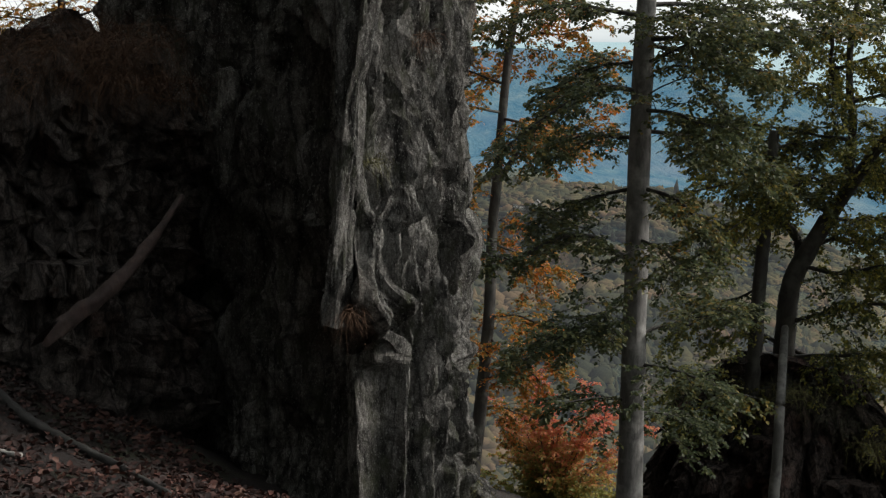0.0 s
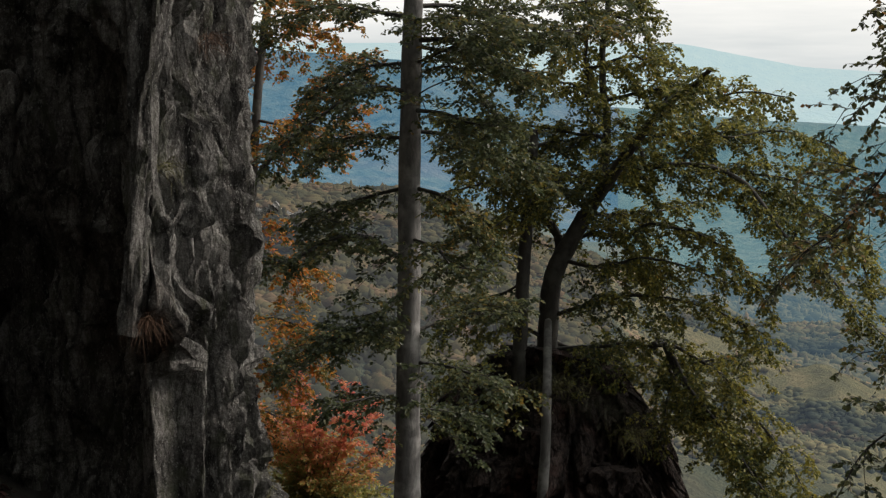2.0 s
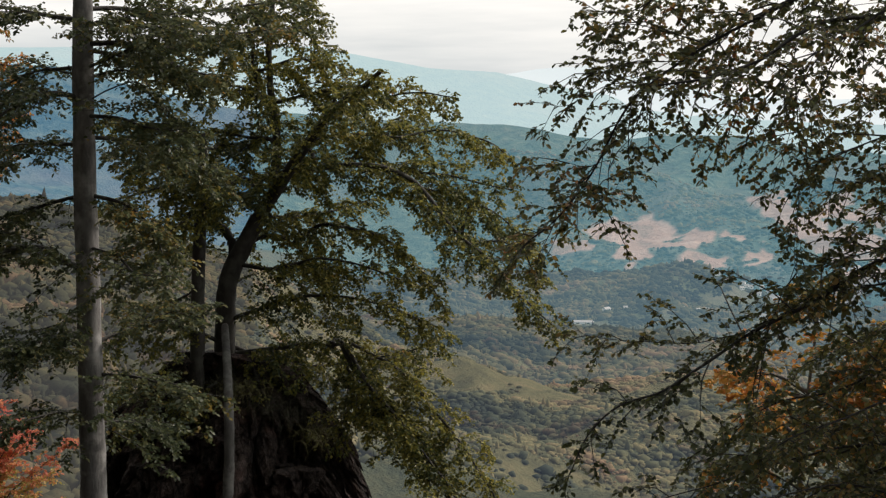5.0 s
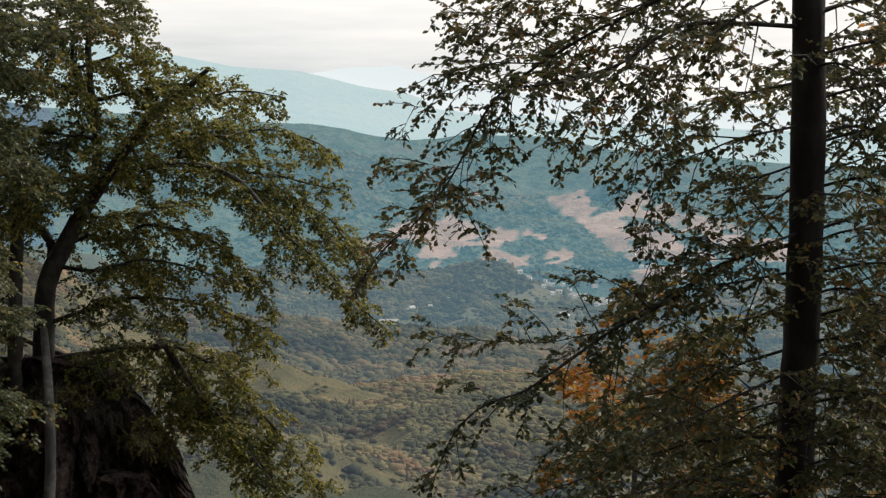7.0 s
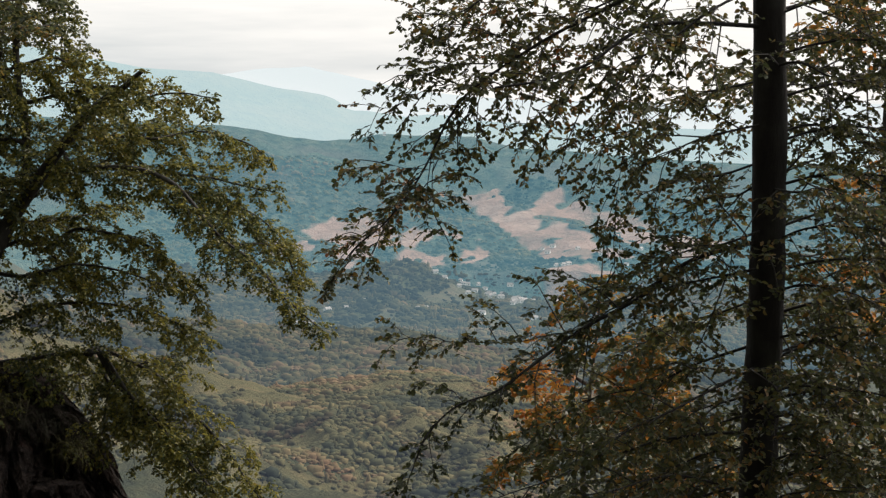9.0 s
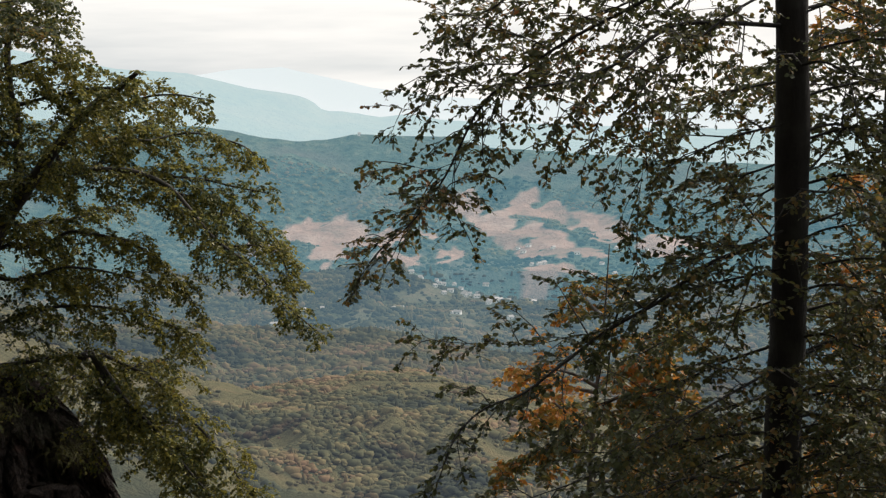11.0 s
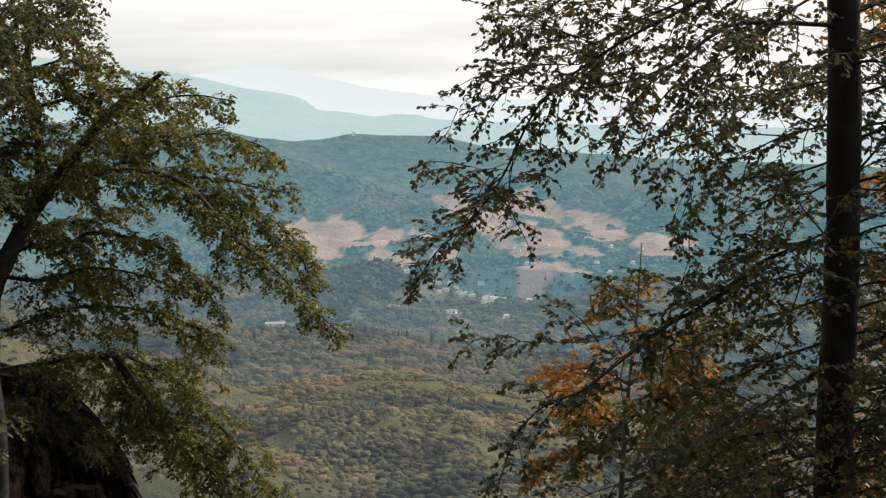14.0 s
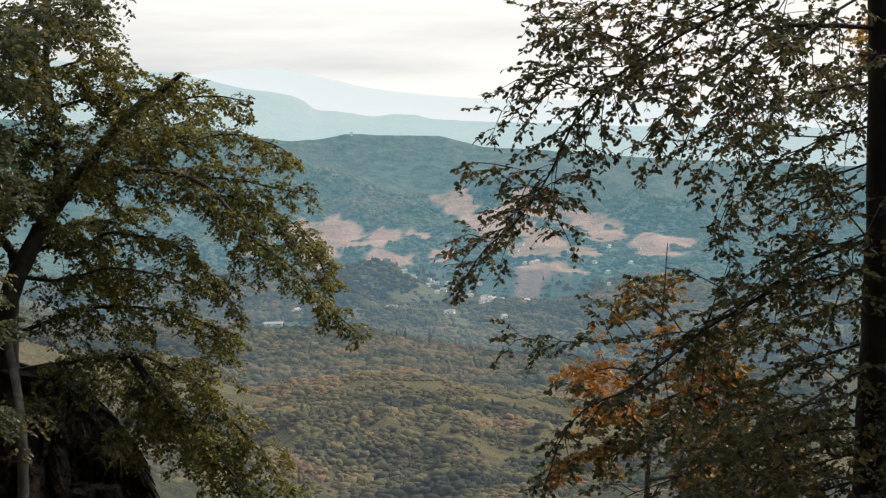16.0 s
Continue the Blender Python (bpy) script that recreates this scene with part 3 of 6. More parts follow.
# ---- far buildings ----
def house(w, d, h, pitch, label):
    root = tagged(new("house"), label, "house", "houses of the village")
    bm = bmesh.new()
    bmesh.ops.create_cube(bm, size=1.0, matrix=Matrix.Translation((0, 0, h / 2)) @ Matrix.Diagonal((w, d, h, 1)))
    part("wall", bm, PLASTER, root)
    bm = bmesh.new()
    v = [bm.verts.new(p) for p in ((-w * .56, -d * .6, h * .96), (w * .56, -d * .6, h * .96), (w * .56, d * .6, h * .96), (-w * .56, d * .6, h * .96), (-w * .5, 0, h + pitch), (w * .5, 0, h + pitch))]
    for q in ((0, 1, 5, 4), (2, 3, 4, 5), (0, 4, 3), (1, 2, 5), (0, 3, 2, 1)):
        bm.faces.new([v[k] for k in q])
    part("roof", bm, ROOF_TILE, root, "pale weathered roof")
    for k in (-0.27, 0.27):
        bm = bmesh.new()
        bmesh.ops.create_cube(bm, size=1.0, matrix=Matrix.Translation((k * w, -d / 2 - 0.03, h * 0.55)) @ Matrix.Diagonal((w * 0.16, 0.1, h * 0.35, 1)))
        part("window", bm, GLASS_DARK, root)
    return root


def stand(r, a, turn):
    z = float(lie(height_at, np.array([r]), np.array([a]))[0])
    return pose(r * math.sin(radians(a)), r * math.cos(radians(a)), z, 0, 0, turn)


kinds = [house(8, 6.5, 4.2, 2.4, "small white village house with a pale roof"), house(11, 7, 4.6, 2.6, "long white village house with a pale roof"), house(6.5, 6, 4.4, 2.2, "narrow white village house among trees")]
for k, (r, a) in enumerate(VILLAGE):
    turn = rng.uniform(-60, 60)
    if k < 3:
        kinds[k].matrix_basis = stand(r, a, turn)
    else:
        copy_thing(kinds[k % 3], stand(r, a, turn))
tower = house(7, 6, 7, 3, "white chapel on the summit of the hazy hill")
tower.matrix_basis = stand(3990, -11.05, 20)
barn = house(24, 9, 3.6, 1.8, "long pale farm building at the edge of the woods")
barn.matrix_basis = stand(1880, -14.2, 12)

# ---- crags ----
def along(outline, step_at):
    """Places along a closed outline; step_at(x, y) gives the spacing there."""
    p = np.array(outline + outline[:1], float)
    xy = []
    for a, b in zip(p, p[1:]):
        n = max(1, int(np.linalg.norm(b - a) / step_at(*(a + b) / 2)))
        xy += [a + (b - a) * k / n for k in range(n)]
    xy = np.array(xy)
    for _ in range(4):
        xy = (np.roll(xy, 1, 0) + 2 * xy + np.roll(xy, -1, 0)) / 4
    return xy


def facet(v):
    """A broken face: each irregular block stands at its own depth and tilt."""
    gaps, points = noise.voronoi(v)
    p = points[0]
    edge = step(0.0, 0.08, gaps[1] - gaps[0])
    q = p * 7.31
    tilt = Vector((noise.cell(q), noise.cell(q + Vector((3, 0, 0))), 0.5)) - Vector((0.5, 0.5, 0.5))
    return edge * (noise.cell(q + Vector((0, 0, 9))) - 0.3 + 1.1 * (tilt.x * (v.x - p.x) + tilt.y * (v.y - p.y))) - 0.2


def crag(name, outline, levels, step_at, carve, mat, label, rough=1.0, grain=1.0, parent=None, lean=(0.0, 0.0), upright=1.0, taper=1.0):
    base = along(outline, step_at)
    n = len(base)
    tang = np.roll(base, -2, 0) - np.roll(base, 2, 0)
    norm = np.stack([tang[:, 1], -tang[:, 0]], 1)
    norm /= np.linalg.norm(norm, axis=1)[:, None]
    if ((base - base.mean(0)) * norm).sum() < 0:
        norm = -norm
    verts, faces = [], []
    g = grain
    mid = base.mean(0)
    for level in levels:
        for j in range(n):
            x, y = base[j]
            z = level * upright
            v = Vector((x, y, z))
            w = 0.35 * noise.noise(v * 0.9 * g)
            plate = facet(Vector((x * 1.5 * g + w, y * 1.5 * g + w, z * 0.26 * g + 0.5 * w)))
            sliver = facet(Vector((x * 4.2 * g + w, y * 4.2 * g, z * 0.75 * g + w)))
            split = noise.ridged_multi_fractal(Vector((x * 1.3 * g + w, y * 1.3 * g, z * 0.15 * g)), 0.9, 2.2, 4, 1.0, 2.0)
            crack = noise.ridged_multi_fractal(Vector((x * 4 * g + 2 * w, y * 4 * g, z * 0.65 * g)), 0.8, 2.2, 3, 1.0, 2.0)
            out = 0.16 * noise.fractal(v * 0.5 * g, 1.0, 2.0, 3) - 0.14 * (split - 1.1) + 0.21 * plate + 0.14 * sliver - 0.13 * (crack - 1.0)
            out += 0.06 * noise.fractal(Vector((x * 7, y * 7, z * 1.8)) * g, 0.8, 2.1, 4)
            out -= 0.05 * (noise.ridged_multi_fractal(Vector((x * 10 + 2 * w, y * 10, z * 1.8)) * g, 0.8, 2.2, 3, 1.0, 2.0) - 1.0)
            out += 0.022 * noise.noise(Vector((x * 22, y * 22, z * 13)))
            if name == "rock_pillar":
                out *= 1 - 0.6 * bell(math.hypot(x + 8.0, y - 10.3), 0, 0.5)
            out = out * rough / g + carve(x, y, level)
            z = level
            thin = taper + (1 - taper) * step(levels[0], levels[-1], z)
            x, y = mid[0] + (x - mid[0]) * thin, mid[1] + (y - mid[1]) * thin
            out *= thin
            if name == "rock_pillar":                               # the foot of the edge stands back
                k = bell(math.hypot(x + 7.95, y - 10.25), 0, 1.15) * step(-2.2, -2.9, z)
                x, y = x - 0.28 * k, y + 0.62 * k
            verts.append((x + norm[j, 0] * out + lean[0] * z, y + norm[j, 1] * out + lean[1] * z, z + 0.05 * noise.noise(v * 3.0)))
    rows = len(levels)
    for i in range(rows - 1):
        for j in range(n):
            k = (j + 1) % n
            faces.append((i * n + j, i * n + k, (i + 1) * n + k, (i + 1) * n + j))
    top = len(verts)
    verts.append((mid[0], mid[1], levels[-1] + min(0.4, 0.02 * len(levels) * 0.1)))
    faces += [((rows - 1) * n + j, (rows - 1) * n + (j + 1) % n, top) for j in range(n)]
    if name == "rock_outcrop":                                      # domed top
        verts = [(x, y, z - min(2.5, 0.018 * ((x + 13.4) ** 2 + (y - 26.8) ** 2) ** 2) * step(-10.5, -7.0, z)) for x, y, z in verts]
    if name == "rock_bank":                                         # humped, uneven top
        verts = [(x, y, z + step(-1.2, 0.2, z) * (0.55 * noise.fractal(Vector((x * 0.7, y * 0.7, 4.0)), 1.0, 2.0, 4) - 0.33)) for x, y, z in verts]
    if name == "rock_cliff":                                        # broken upper edge
        top = levels[-1]
        verts = [(x, y, z - step(top - 16, top, z) * (7 + 9 * noise.fractal(Vector((x / 9, y / 9, 2.0)), 1.0, 2.0, 3))) for x, y, z in verts]
    ob = link_mesh(name, verts, faces, mat, parent, False)
    return tagged(ob, label) if parent else tagged(ob, label, "rock")


def pillar_carve(x, y, z):
    out = 0.03 * (0.7 - z)
    if y < 11.6 and x < -8.2:                                       # hollow under the dark face
        out -= 0.45 * step(-8.3, -9.3, x) * step(-0.8, -2.2, z)
    d = math.hypot(x + 8.25, y - 10.95)
    out -= 0.46 * bell(d, 0, 0.27) * step(-2.6, -2.2, z) * step(-1.15, -1.6, z)
    out -= 0.30 * bell(math.hypot(x + 9.0, y - 12.45), 0, 0.14) * step(-1.7, -1.0, z) * step(0.6, 0.0, z)
    out -= 0.22 * bell(math.hypot(x + 8.1, y - 10.65), 0, 0.12) * step(-1.3, -0.8, z)
    out -= 0.20 * bell(math.hypot(x + 9.05, y - 12.5), 0, 0.12) * step(-4.6, -4.2, z) * step(-3.3, -3.8, z)
    out -= 0.35 * bell(x, -8.2, 0.5) * step(-2.5, -2.9, z) * step(11.0, 10.4, y)
    return out


def pillar_step(x, y):
    return 0.026 if (x > -10.2 and 10.0 < y < 14.2) else 0.07 if y < 12 else 0.3


pillar = crag("rock_pillar", [(-7.95, 10.25), (-8.35, 11.2), (-9.1, 12.6), (-9.75, 13.6), (-11.5, 15.3), (-15, 16), (-17, 13.5), (-14.5, 12.2), (-12.5, 11.5), (-11.2, 11.2), (-9.8, 10.9), (-8.6, 10.3)],
     [-8, -7.4, -6.8] + list(np.arange(-6.4, 1.4, 0.04)) + [1.6, 2, 2.6, 3.3, 4, 5, 6], pillar_step, pillar_carve, ROCK, "tall grey weathered crag, black in its own shade")


def plain_carve(x, y, z):
    return 0.0


def bank_carve(x, y, z):
    return -0.5 * step(-0.5, 0.5, z)


bank = crag("rock_bank", [(-11.3, 9.9), (-11.6, 11.2), (-14, 11.6), (-18, 11), (-19, 7), (-16, 5.6), (-13.4, 6.6), (-12.2, 8.2)],
     list(np.arange(-5, 0.4, 0.07)), lambda x, y: 0.07 if x > -14.5 else 0.4, bank_carve, ROCK_RED, "dark mossy rock bank beside the crag", 1.0, 1.25, upright=4.0)


def den_carve(x, y, z):
    over = -0.3 * step(-8.2, -7.2, z) - 1.9 * step(-7.5, -5.95, z) ** 1.6
    cave = -1.0 * bell(math.hypot(x + 10.9, y - 26.0), 0, 0.55) * step(-7.0, -7.5, z)
    return over + cave - 0.12 * (z + 8)


outcrop = crag("rock_outcrop", [(-10.1, 27.6), (-10.6, 26.4), (-12.0, 25.4), (-13.6, 25.0), (-15.4, 25.2), (-16.6, 26.8), (-15.5, 29), (-13, 30), (-10.8, 29.4)],
     list(np.arange(-17, -10.5, 0.3)) + list(np.arange(-10.5, -5.95, 0.055)), lambda x, y: 0.05 if y < 27.8 else 0.25, den_carve, ROCK_DARK, "dark reddish rock outcrop under a leaning beech", 1.5, upright=3.0)



def block(x, y, w, d, turn=0.0):
    """Outline of an upright slab about (x, y)."""
    c, s = math.cos(turn), math.sin(turn)
    return [(x + c * a * w - s * b * d, y + s * a * w + c * b * d) for a, b in ((-1, -0.7), (-0.3, -1), (0.6, -0.9), (1, -0.2), (0.8, 0.8), (-0.6, 1))]


crag("slab", block(-7.98, 10.28, 0.19, 0.26, 0.75), list(np.arange(-2.5, 1.2, 0.05)), lambda x, y: 0.03, plain_carve, ROCK, "pale upright edge slab", 0.35, 1.0, pillar, (0.07, 0.065), 1.0, 0.7)
crag("slab", block(-10.15, 10.55, 0.16, 0.16, 0.6), list(np.arange(-1.3, -0.1, 0.05)), lambda x, y: 0.03, plain_carve, ROCK, "pale hanging slab in the dark face", 0.45, 1.3, pillar, (0.04, 0.03), 1.5, 0.3)
for x, y, z, w in ((-12.7, 25.6, -7.6, 0.6), (-11.5, 26.2, -8.3, 0.5), (-13.9, 25.2, -8.2, 0.65), (-12.2, 25.5, -9.2, 0.7)):
    crag("slab", block(x, y, w, 0.4, x * 2), list(np.arange(z - 0.5, z + 0.4, 0.07)), lambda x, y: 0.06, plain_carve, ROCK_DARK, "dark rough slab bulging from the outcrop", 1.0, 1.2, outcrop, upright=3.0, taper=0.8)
for x, y, z in ((-11.6, 9.35, -2.2), (-12.5, 7.9, -2.5)):
    crag("ledge", block(x, y, 0.45, 0.35, x), list(np.arange(z - 0.3, z + 0.12, 0.06)), lambda x, y: 0.05, plain_carve, ROCK_RED, "mossy ledge", 0.9, 1.6, bank)

cliff_at = np.array([-520.0, 632.0])
side = np.array([0.772, 0.635])
out_dir = np.array([0.635, -0.772])
corners = [tuple(cliff_at + side * u + out_dir * v) for u, v in ((-22, 2), (-13, 5), (-4, 2), (6, 6), (18, 3), (24, -2), (15, -7), (-15, -6))]
cz = -0.106 * float(np.linalg.norm(cliff_at))
crag("rock_cliff", corners, list(np.arange(cz - 30, cz + 12, 0.8)), lambda x, y: 0.8, plain_carve, ROCK_FAR, "grey bare cliff in the wooded slope", 1.0, 0.06, taper=0.6)

# ---- trees ----
def smooth(points, per=6):
    p = [np.array(q, float) for q in points]
    p = [2 * p[0] - p[1]] + p + [2 * p[-1] - p[-2]]
    res = []
    for a, b, c, d in zip(p, p[1:], p[2:], p[3:]):
        for k in range(per):
            t = k / per
            res.append(0.5 * (2 * b + (c - a) * t + (2 * a - 5 * b + 4 * c - d) * t * t + (3 * b - a - 3 * c + d) * t ** 3))
    res.append(p[-2])
    return np.array(res)


def tube(curve, radii, sides, knots=0.0, seed=0.0):
    verts, faces = [], []
    n = len(curve)
    for i in range(n):
        t = curve[min(i + 1, n - 1)] - curve[max(i - 1, 0)]
        t = t / (np.linalg.norm(t) + 1e-9)
        a = np.cross(t, (0.31, 0.95, 0.05) if abs(t[2]) > 0.8 else (0, 0, 1))
        a /= np.linalg.norm(a)
        b = np.cross(t, a)
        for k in range(sides):
            w = 2 * math.pi * k / sides
            r = radii[i]
            if knots:
                r *= 1 + knots * noise.noise(Vector((math.cos(w) * 1.3 + seed, math.sin(w) * 1.3, i * 0.35)))
            verts.append(curve[i] + r * (math.cos(w) * a + math.sin(w) * b))
    for i in range(n - 1):
        for k in range(sides):
            q = (k + 1) % sides
            faces.append((i * sides + k, i * sides + q, (i + 1) * sides + q, (i + 1) * sides + k))
    faces.append(tuple(range(sides))[::-1])
    faces.append(tuple((n - 1) * sides + k for k in range(sides)))
    return verts, faces


class Tree:
    def __init__(self, name, label, group, base, bark, seed, fine=False):
        self.fine = fine
        self.root = tagged(new(name), label, "tree", group)
        self.root.location = base
        self.limb_bark = BARK_DARK if bark is BARK else bark
        self.base, self.bark, self.rng, self.limbs = np.array(base), bark, np.random.default_rng(seed), []
        self.leaf_at, self.twigs, self.curves = [], [], []

    def wood(self, kind, points, r0, r1, sides, knots, per):
        if kind == "limb" and self.curves:                          # a limb springs from the nearest older wood
            old = np.concatenate(self.curves)
            gap = np.linalg.norm(old - np.array(points[0]), axis=1)
            if 0.12 < gap.min() < 3.0:
                root = old[gap.argmin()]
                points = [tuple(root), tuple((root + np.array(points[0])) / 2 + np.array([0, 0, 0.06]))] + list(points)
        c = smooth(points, per)
        self.curves.append(c)
        rad = r0 + (r1 - r0) * np.linspace(0, 1, len(c)) ** 0.8
        if kind == "limb":
            wob = np.array([noise.noise_vector(Vector(p * 1.7)) for p in c])
            c = c + wob * 0.05 * np.linspace(0, 1, len(c))[:, None]
        v, f = tube(c - self.base, rad, sides, knots, r0 * 40)
        link_mesh(kind, [tuple(p) for p in v], f, self.limb_bark if kind == "limb" else self.bark, self.root)
        return c


def trunk(T, r0, r1, *points):
    T.wood("trunk", points, r0, r1, 20, 0.10, 10)


def stem(T, r0, r1, *points):
    T.limbs.append(T.wood("limb", points, r0, r1, 12, 0.14, 7))


def limb(T, r0, r1, *points):
    T.limbs.append(T.wood("limb", points, r0, r1, 7, 0.12, 6))


def dead_limb(T, r0, r1, *points):
    T.wood("limb", points, r0, r1, 7, 0.12, 6)


def unit(v):
    return v / (math.sqrt(v[0] * v[0] + v[1] * v[1] + v[2] * v[2]) + 1e-9)


def level_across(t):
    """The level direction square to t."""
    h = math.hypot(t[0], t[1]) + 1e-9
    return np.array([t[1] / h, -t[0] / h, 0.0])


def ramify(T, first, gap, length, drop, fan=0.6):
    """Side branches off every limb, reaching out, up and down."""
    rng, extra = T.rng, []
    for c in T.limbs:
        seg = np.linalg.norm(np.diff(c, axis=0), axis=1)
        s = np.concatenate([[0], np.cumsum(seg)])
        run, side = s[-1] * first + rng.uniform(0, gap), 1
        while run < s[-1] * 0.97:
            k = min(np.searchsorted(s, run), len(c) - 1)
            t = unit(c[k] - c[max(k - 1, 0)])
            flat = level_across(t)
            way = unit(0.75 * t + side * flat * rng.uniform(0.2, 1.0) + np.array([0, 0, rng.normal(0.0, fan)]))
            ln = length * rng.uniform(0.5, 1.2) * (1.15 - 0.85 * run / s[-1])
            pts = [c[k]]
            d = way
            for i in range(5):
                d = unit(d + np.array([0, 0, -drop * (i + 1) / 5]) + rng.normal(0, 0.12, 3))
                pts.append(pts[-1] + d * ln / 5)
            pts = np.array(pts)
            T.twigs.append((pts, 0.004 + 0.006 * ln))
            extra.append(pts)
            side, run = -side, run + gap * rng.uniform(0.6, 1.4)
    T.limbs += extra


def grow(T, first, gap, length, subs, leaf_gap, droop, spread=0.9, bare=0.0):
    """Twigs and leaf stalks along every limb: flat sprays, as beeches bear them."""
    rng = T.rng
    for c in T.limbs:
        seg = np.linalg.norm(np.diff(c, axis=0), axis=1)
        s = np.concatenate([[0], np.cumsum(seg)])
        run, side = s[-1] * first + rng.uniform(0, gap), 1
        while run < s[-1]:
            k = min(np.searchsorted(s, run), len(c) - 1)
            t = unit(c[k] - c[max(k - 1, 0)])
            flat = level_across(t)
            way = unit(0.55 * t + side * spread * flat * rng.uniform(0.3, 1.2) + np.array([0, 0, rng.normal(0.05, 0.30)]))
            ln = length * rng.uniform(0.45, 1.15) * (1 - 0.45 * run / s[-1])
            spray(T, c[k], way, ln, subs, leaf_gap, droop, bare)
            side, run = -side, run + gap * rng.uniform(0.6, 1.4)
        spray(T, c[-1], unit(c[-1] - c[-3]), length * 0.5, subs, leaf_gap, droop, bare)


def spray(T, start, way, ln, subs, leaf_gap, droop, bare):
    rng = T.rng
    n = 5
    pts = [start]
    d = way.copy()
    for i in range(n):
        d = unit(d + np.array([0, 0, -droop * (i + 1) / n]) + rng.normal(0, 0.10, 3))
        pts.append(pts[-1] + d * ln / n)
    pts = np.array(pts)
    T.twigs.append((pts[::1 if T.fine else 5], 0.0025 + 0.004 * ln))
    stalks(T, pts, leaf_gap, bare)
    for i in range(subs):
        f = rng.uniform(0.15, 0.95) * n
        k = int(f)
        p = pts[k] + (pts[min(k + 1, n)] - pts[k]) * (f - k)
        t = unit(pts[min(k + 1, n)] - pts[k])
        flat = level_across(t)
        w = unit(0.8 * t + (1 if i % 2 else -1) * flat * rng.uniform(0.4, 1.0) + np.array([0, 0, rng.normal(-0.05, 0.22)]))
        m = ln * rng.uniform(0.3, 0.6)
        q = np.array([p, p + w * m * 0.5, p + w * m + np.array([0, 0, -droop * m * 0.35])])
        if T.fine:
            T.twigs.append((q, 0.003 + 0.003 * ln))
        stalks(T, q, leaf_gap, bare)


def stalks(T, pts, gap, bare):
    rng = T.rng
    seg = np.linalg.norm(np.diff(pts, axis=0), axis=1)
    s = np.concatenate([[0], np.cumsum(seg)])
    n = max(2, int(s[-1] / gap))
    u = s[-1] * (bare + (1 - bare) * (np.arange(n) + rng.uniform(0, 1, n)) / n)
    p = np.stack([np.interp(u, s, pts[:, i]) for i in range(3)], 1)
    t = unit(pts[-1] - pts[0])
    flat = level_across(t)
    side = np.where(np.arange(n) % 2, 1, -1)[:, None]
    way = 0.6 * t + side * flat * rng.uniform(0.5, 1.1, (n, 1)) + rng.normal(0, 0.25, (n, 3)) + np.array([0, 0, -0.22])
    T.leaf_at.append(np.concatenate([p, way], 1))


def quad_mesh(name, co, quads, mat, parent=None):
    me = bpy.data.meshes.new(name)
    me.vertices.add(len(co))
    me.vertices.foreach_set("co", np.asarray(co, np.float32).ravel())
    me.loops.add(quads.size)
    me.loops.foreach_set("vertex_index", quads.astype(np.int32).ravel())
    me.polygons.add(len(quads))
    me.polygons.foreach_set("loop_start", np.arange(0, quads.size, 4, dtype=np.int32))
    me.update(calc_edges=True)
    me.materials.append(mat)
    ob = new(name, me)
    ob.parent = parent
    return ob


def thin_rods(p, r):
    """Three-sided tapering rods along many lines of the same number of points."""
    n, m = p.shape[:2]
    t = np.concatenate([p[:, 1:2] - p[:, :1], p[:, 2:] - p[:, :-2], p[:, -1:] - p[:, -2:-1]], 1)
    t /= np.linalg.norm(t, axis=2, keepdims=True) + 1e-9
    a = np.cross(t, np.where(np.abs(t[..., 2:]) > 0.8, np.array([0.31, 0.95, 0.05]), np.array([0, 0, 1.0])))
    a /= np.linalg.norm(a, axis=2, keepdims=True) + 1e-9
    b = np.cross(t, a)
    rad = r[:, None] * np.linspace(1.0, 0.4, m)[None]
    w = 2 * np.pi * np.arange(3) / 3
    ring = np.cos(w)[:, None] * a[:, :, None] + np.sin(w)[:, None] * b[:, :, None]
    v = (p[:, :, None] + rad[:, :, None, None] * ring).reshape(-1, 3)
    i, k = np.meshgrid(np.arange(m - 1), np.arange(3), indexing="ij")
    q = np.stack([i * 3 + k, i * 3 + (k + 1) % 3, (i + 1) * 3 + (k + 1) % 3, (i + 1) * 3 + k], -1).reshape(-1, 4)
    return v, (q[None] + (np.arange(n) * m * 3)[:, None, None]).reshape(-1, 4)


LEAF_FORM = np.array([(0, 0, 0), (0.32, 0.33, 0.07), (0.70, 0.28, 0.05), (1.0, 0, -0.04), (0.70, -0.28, 0.05), (0.32, -0.33, 0.07)])


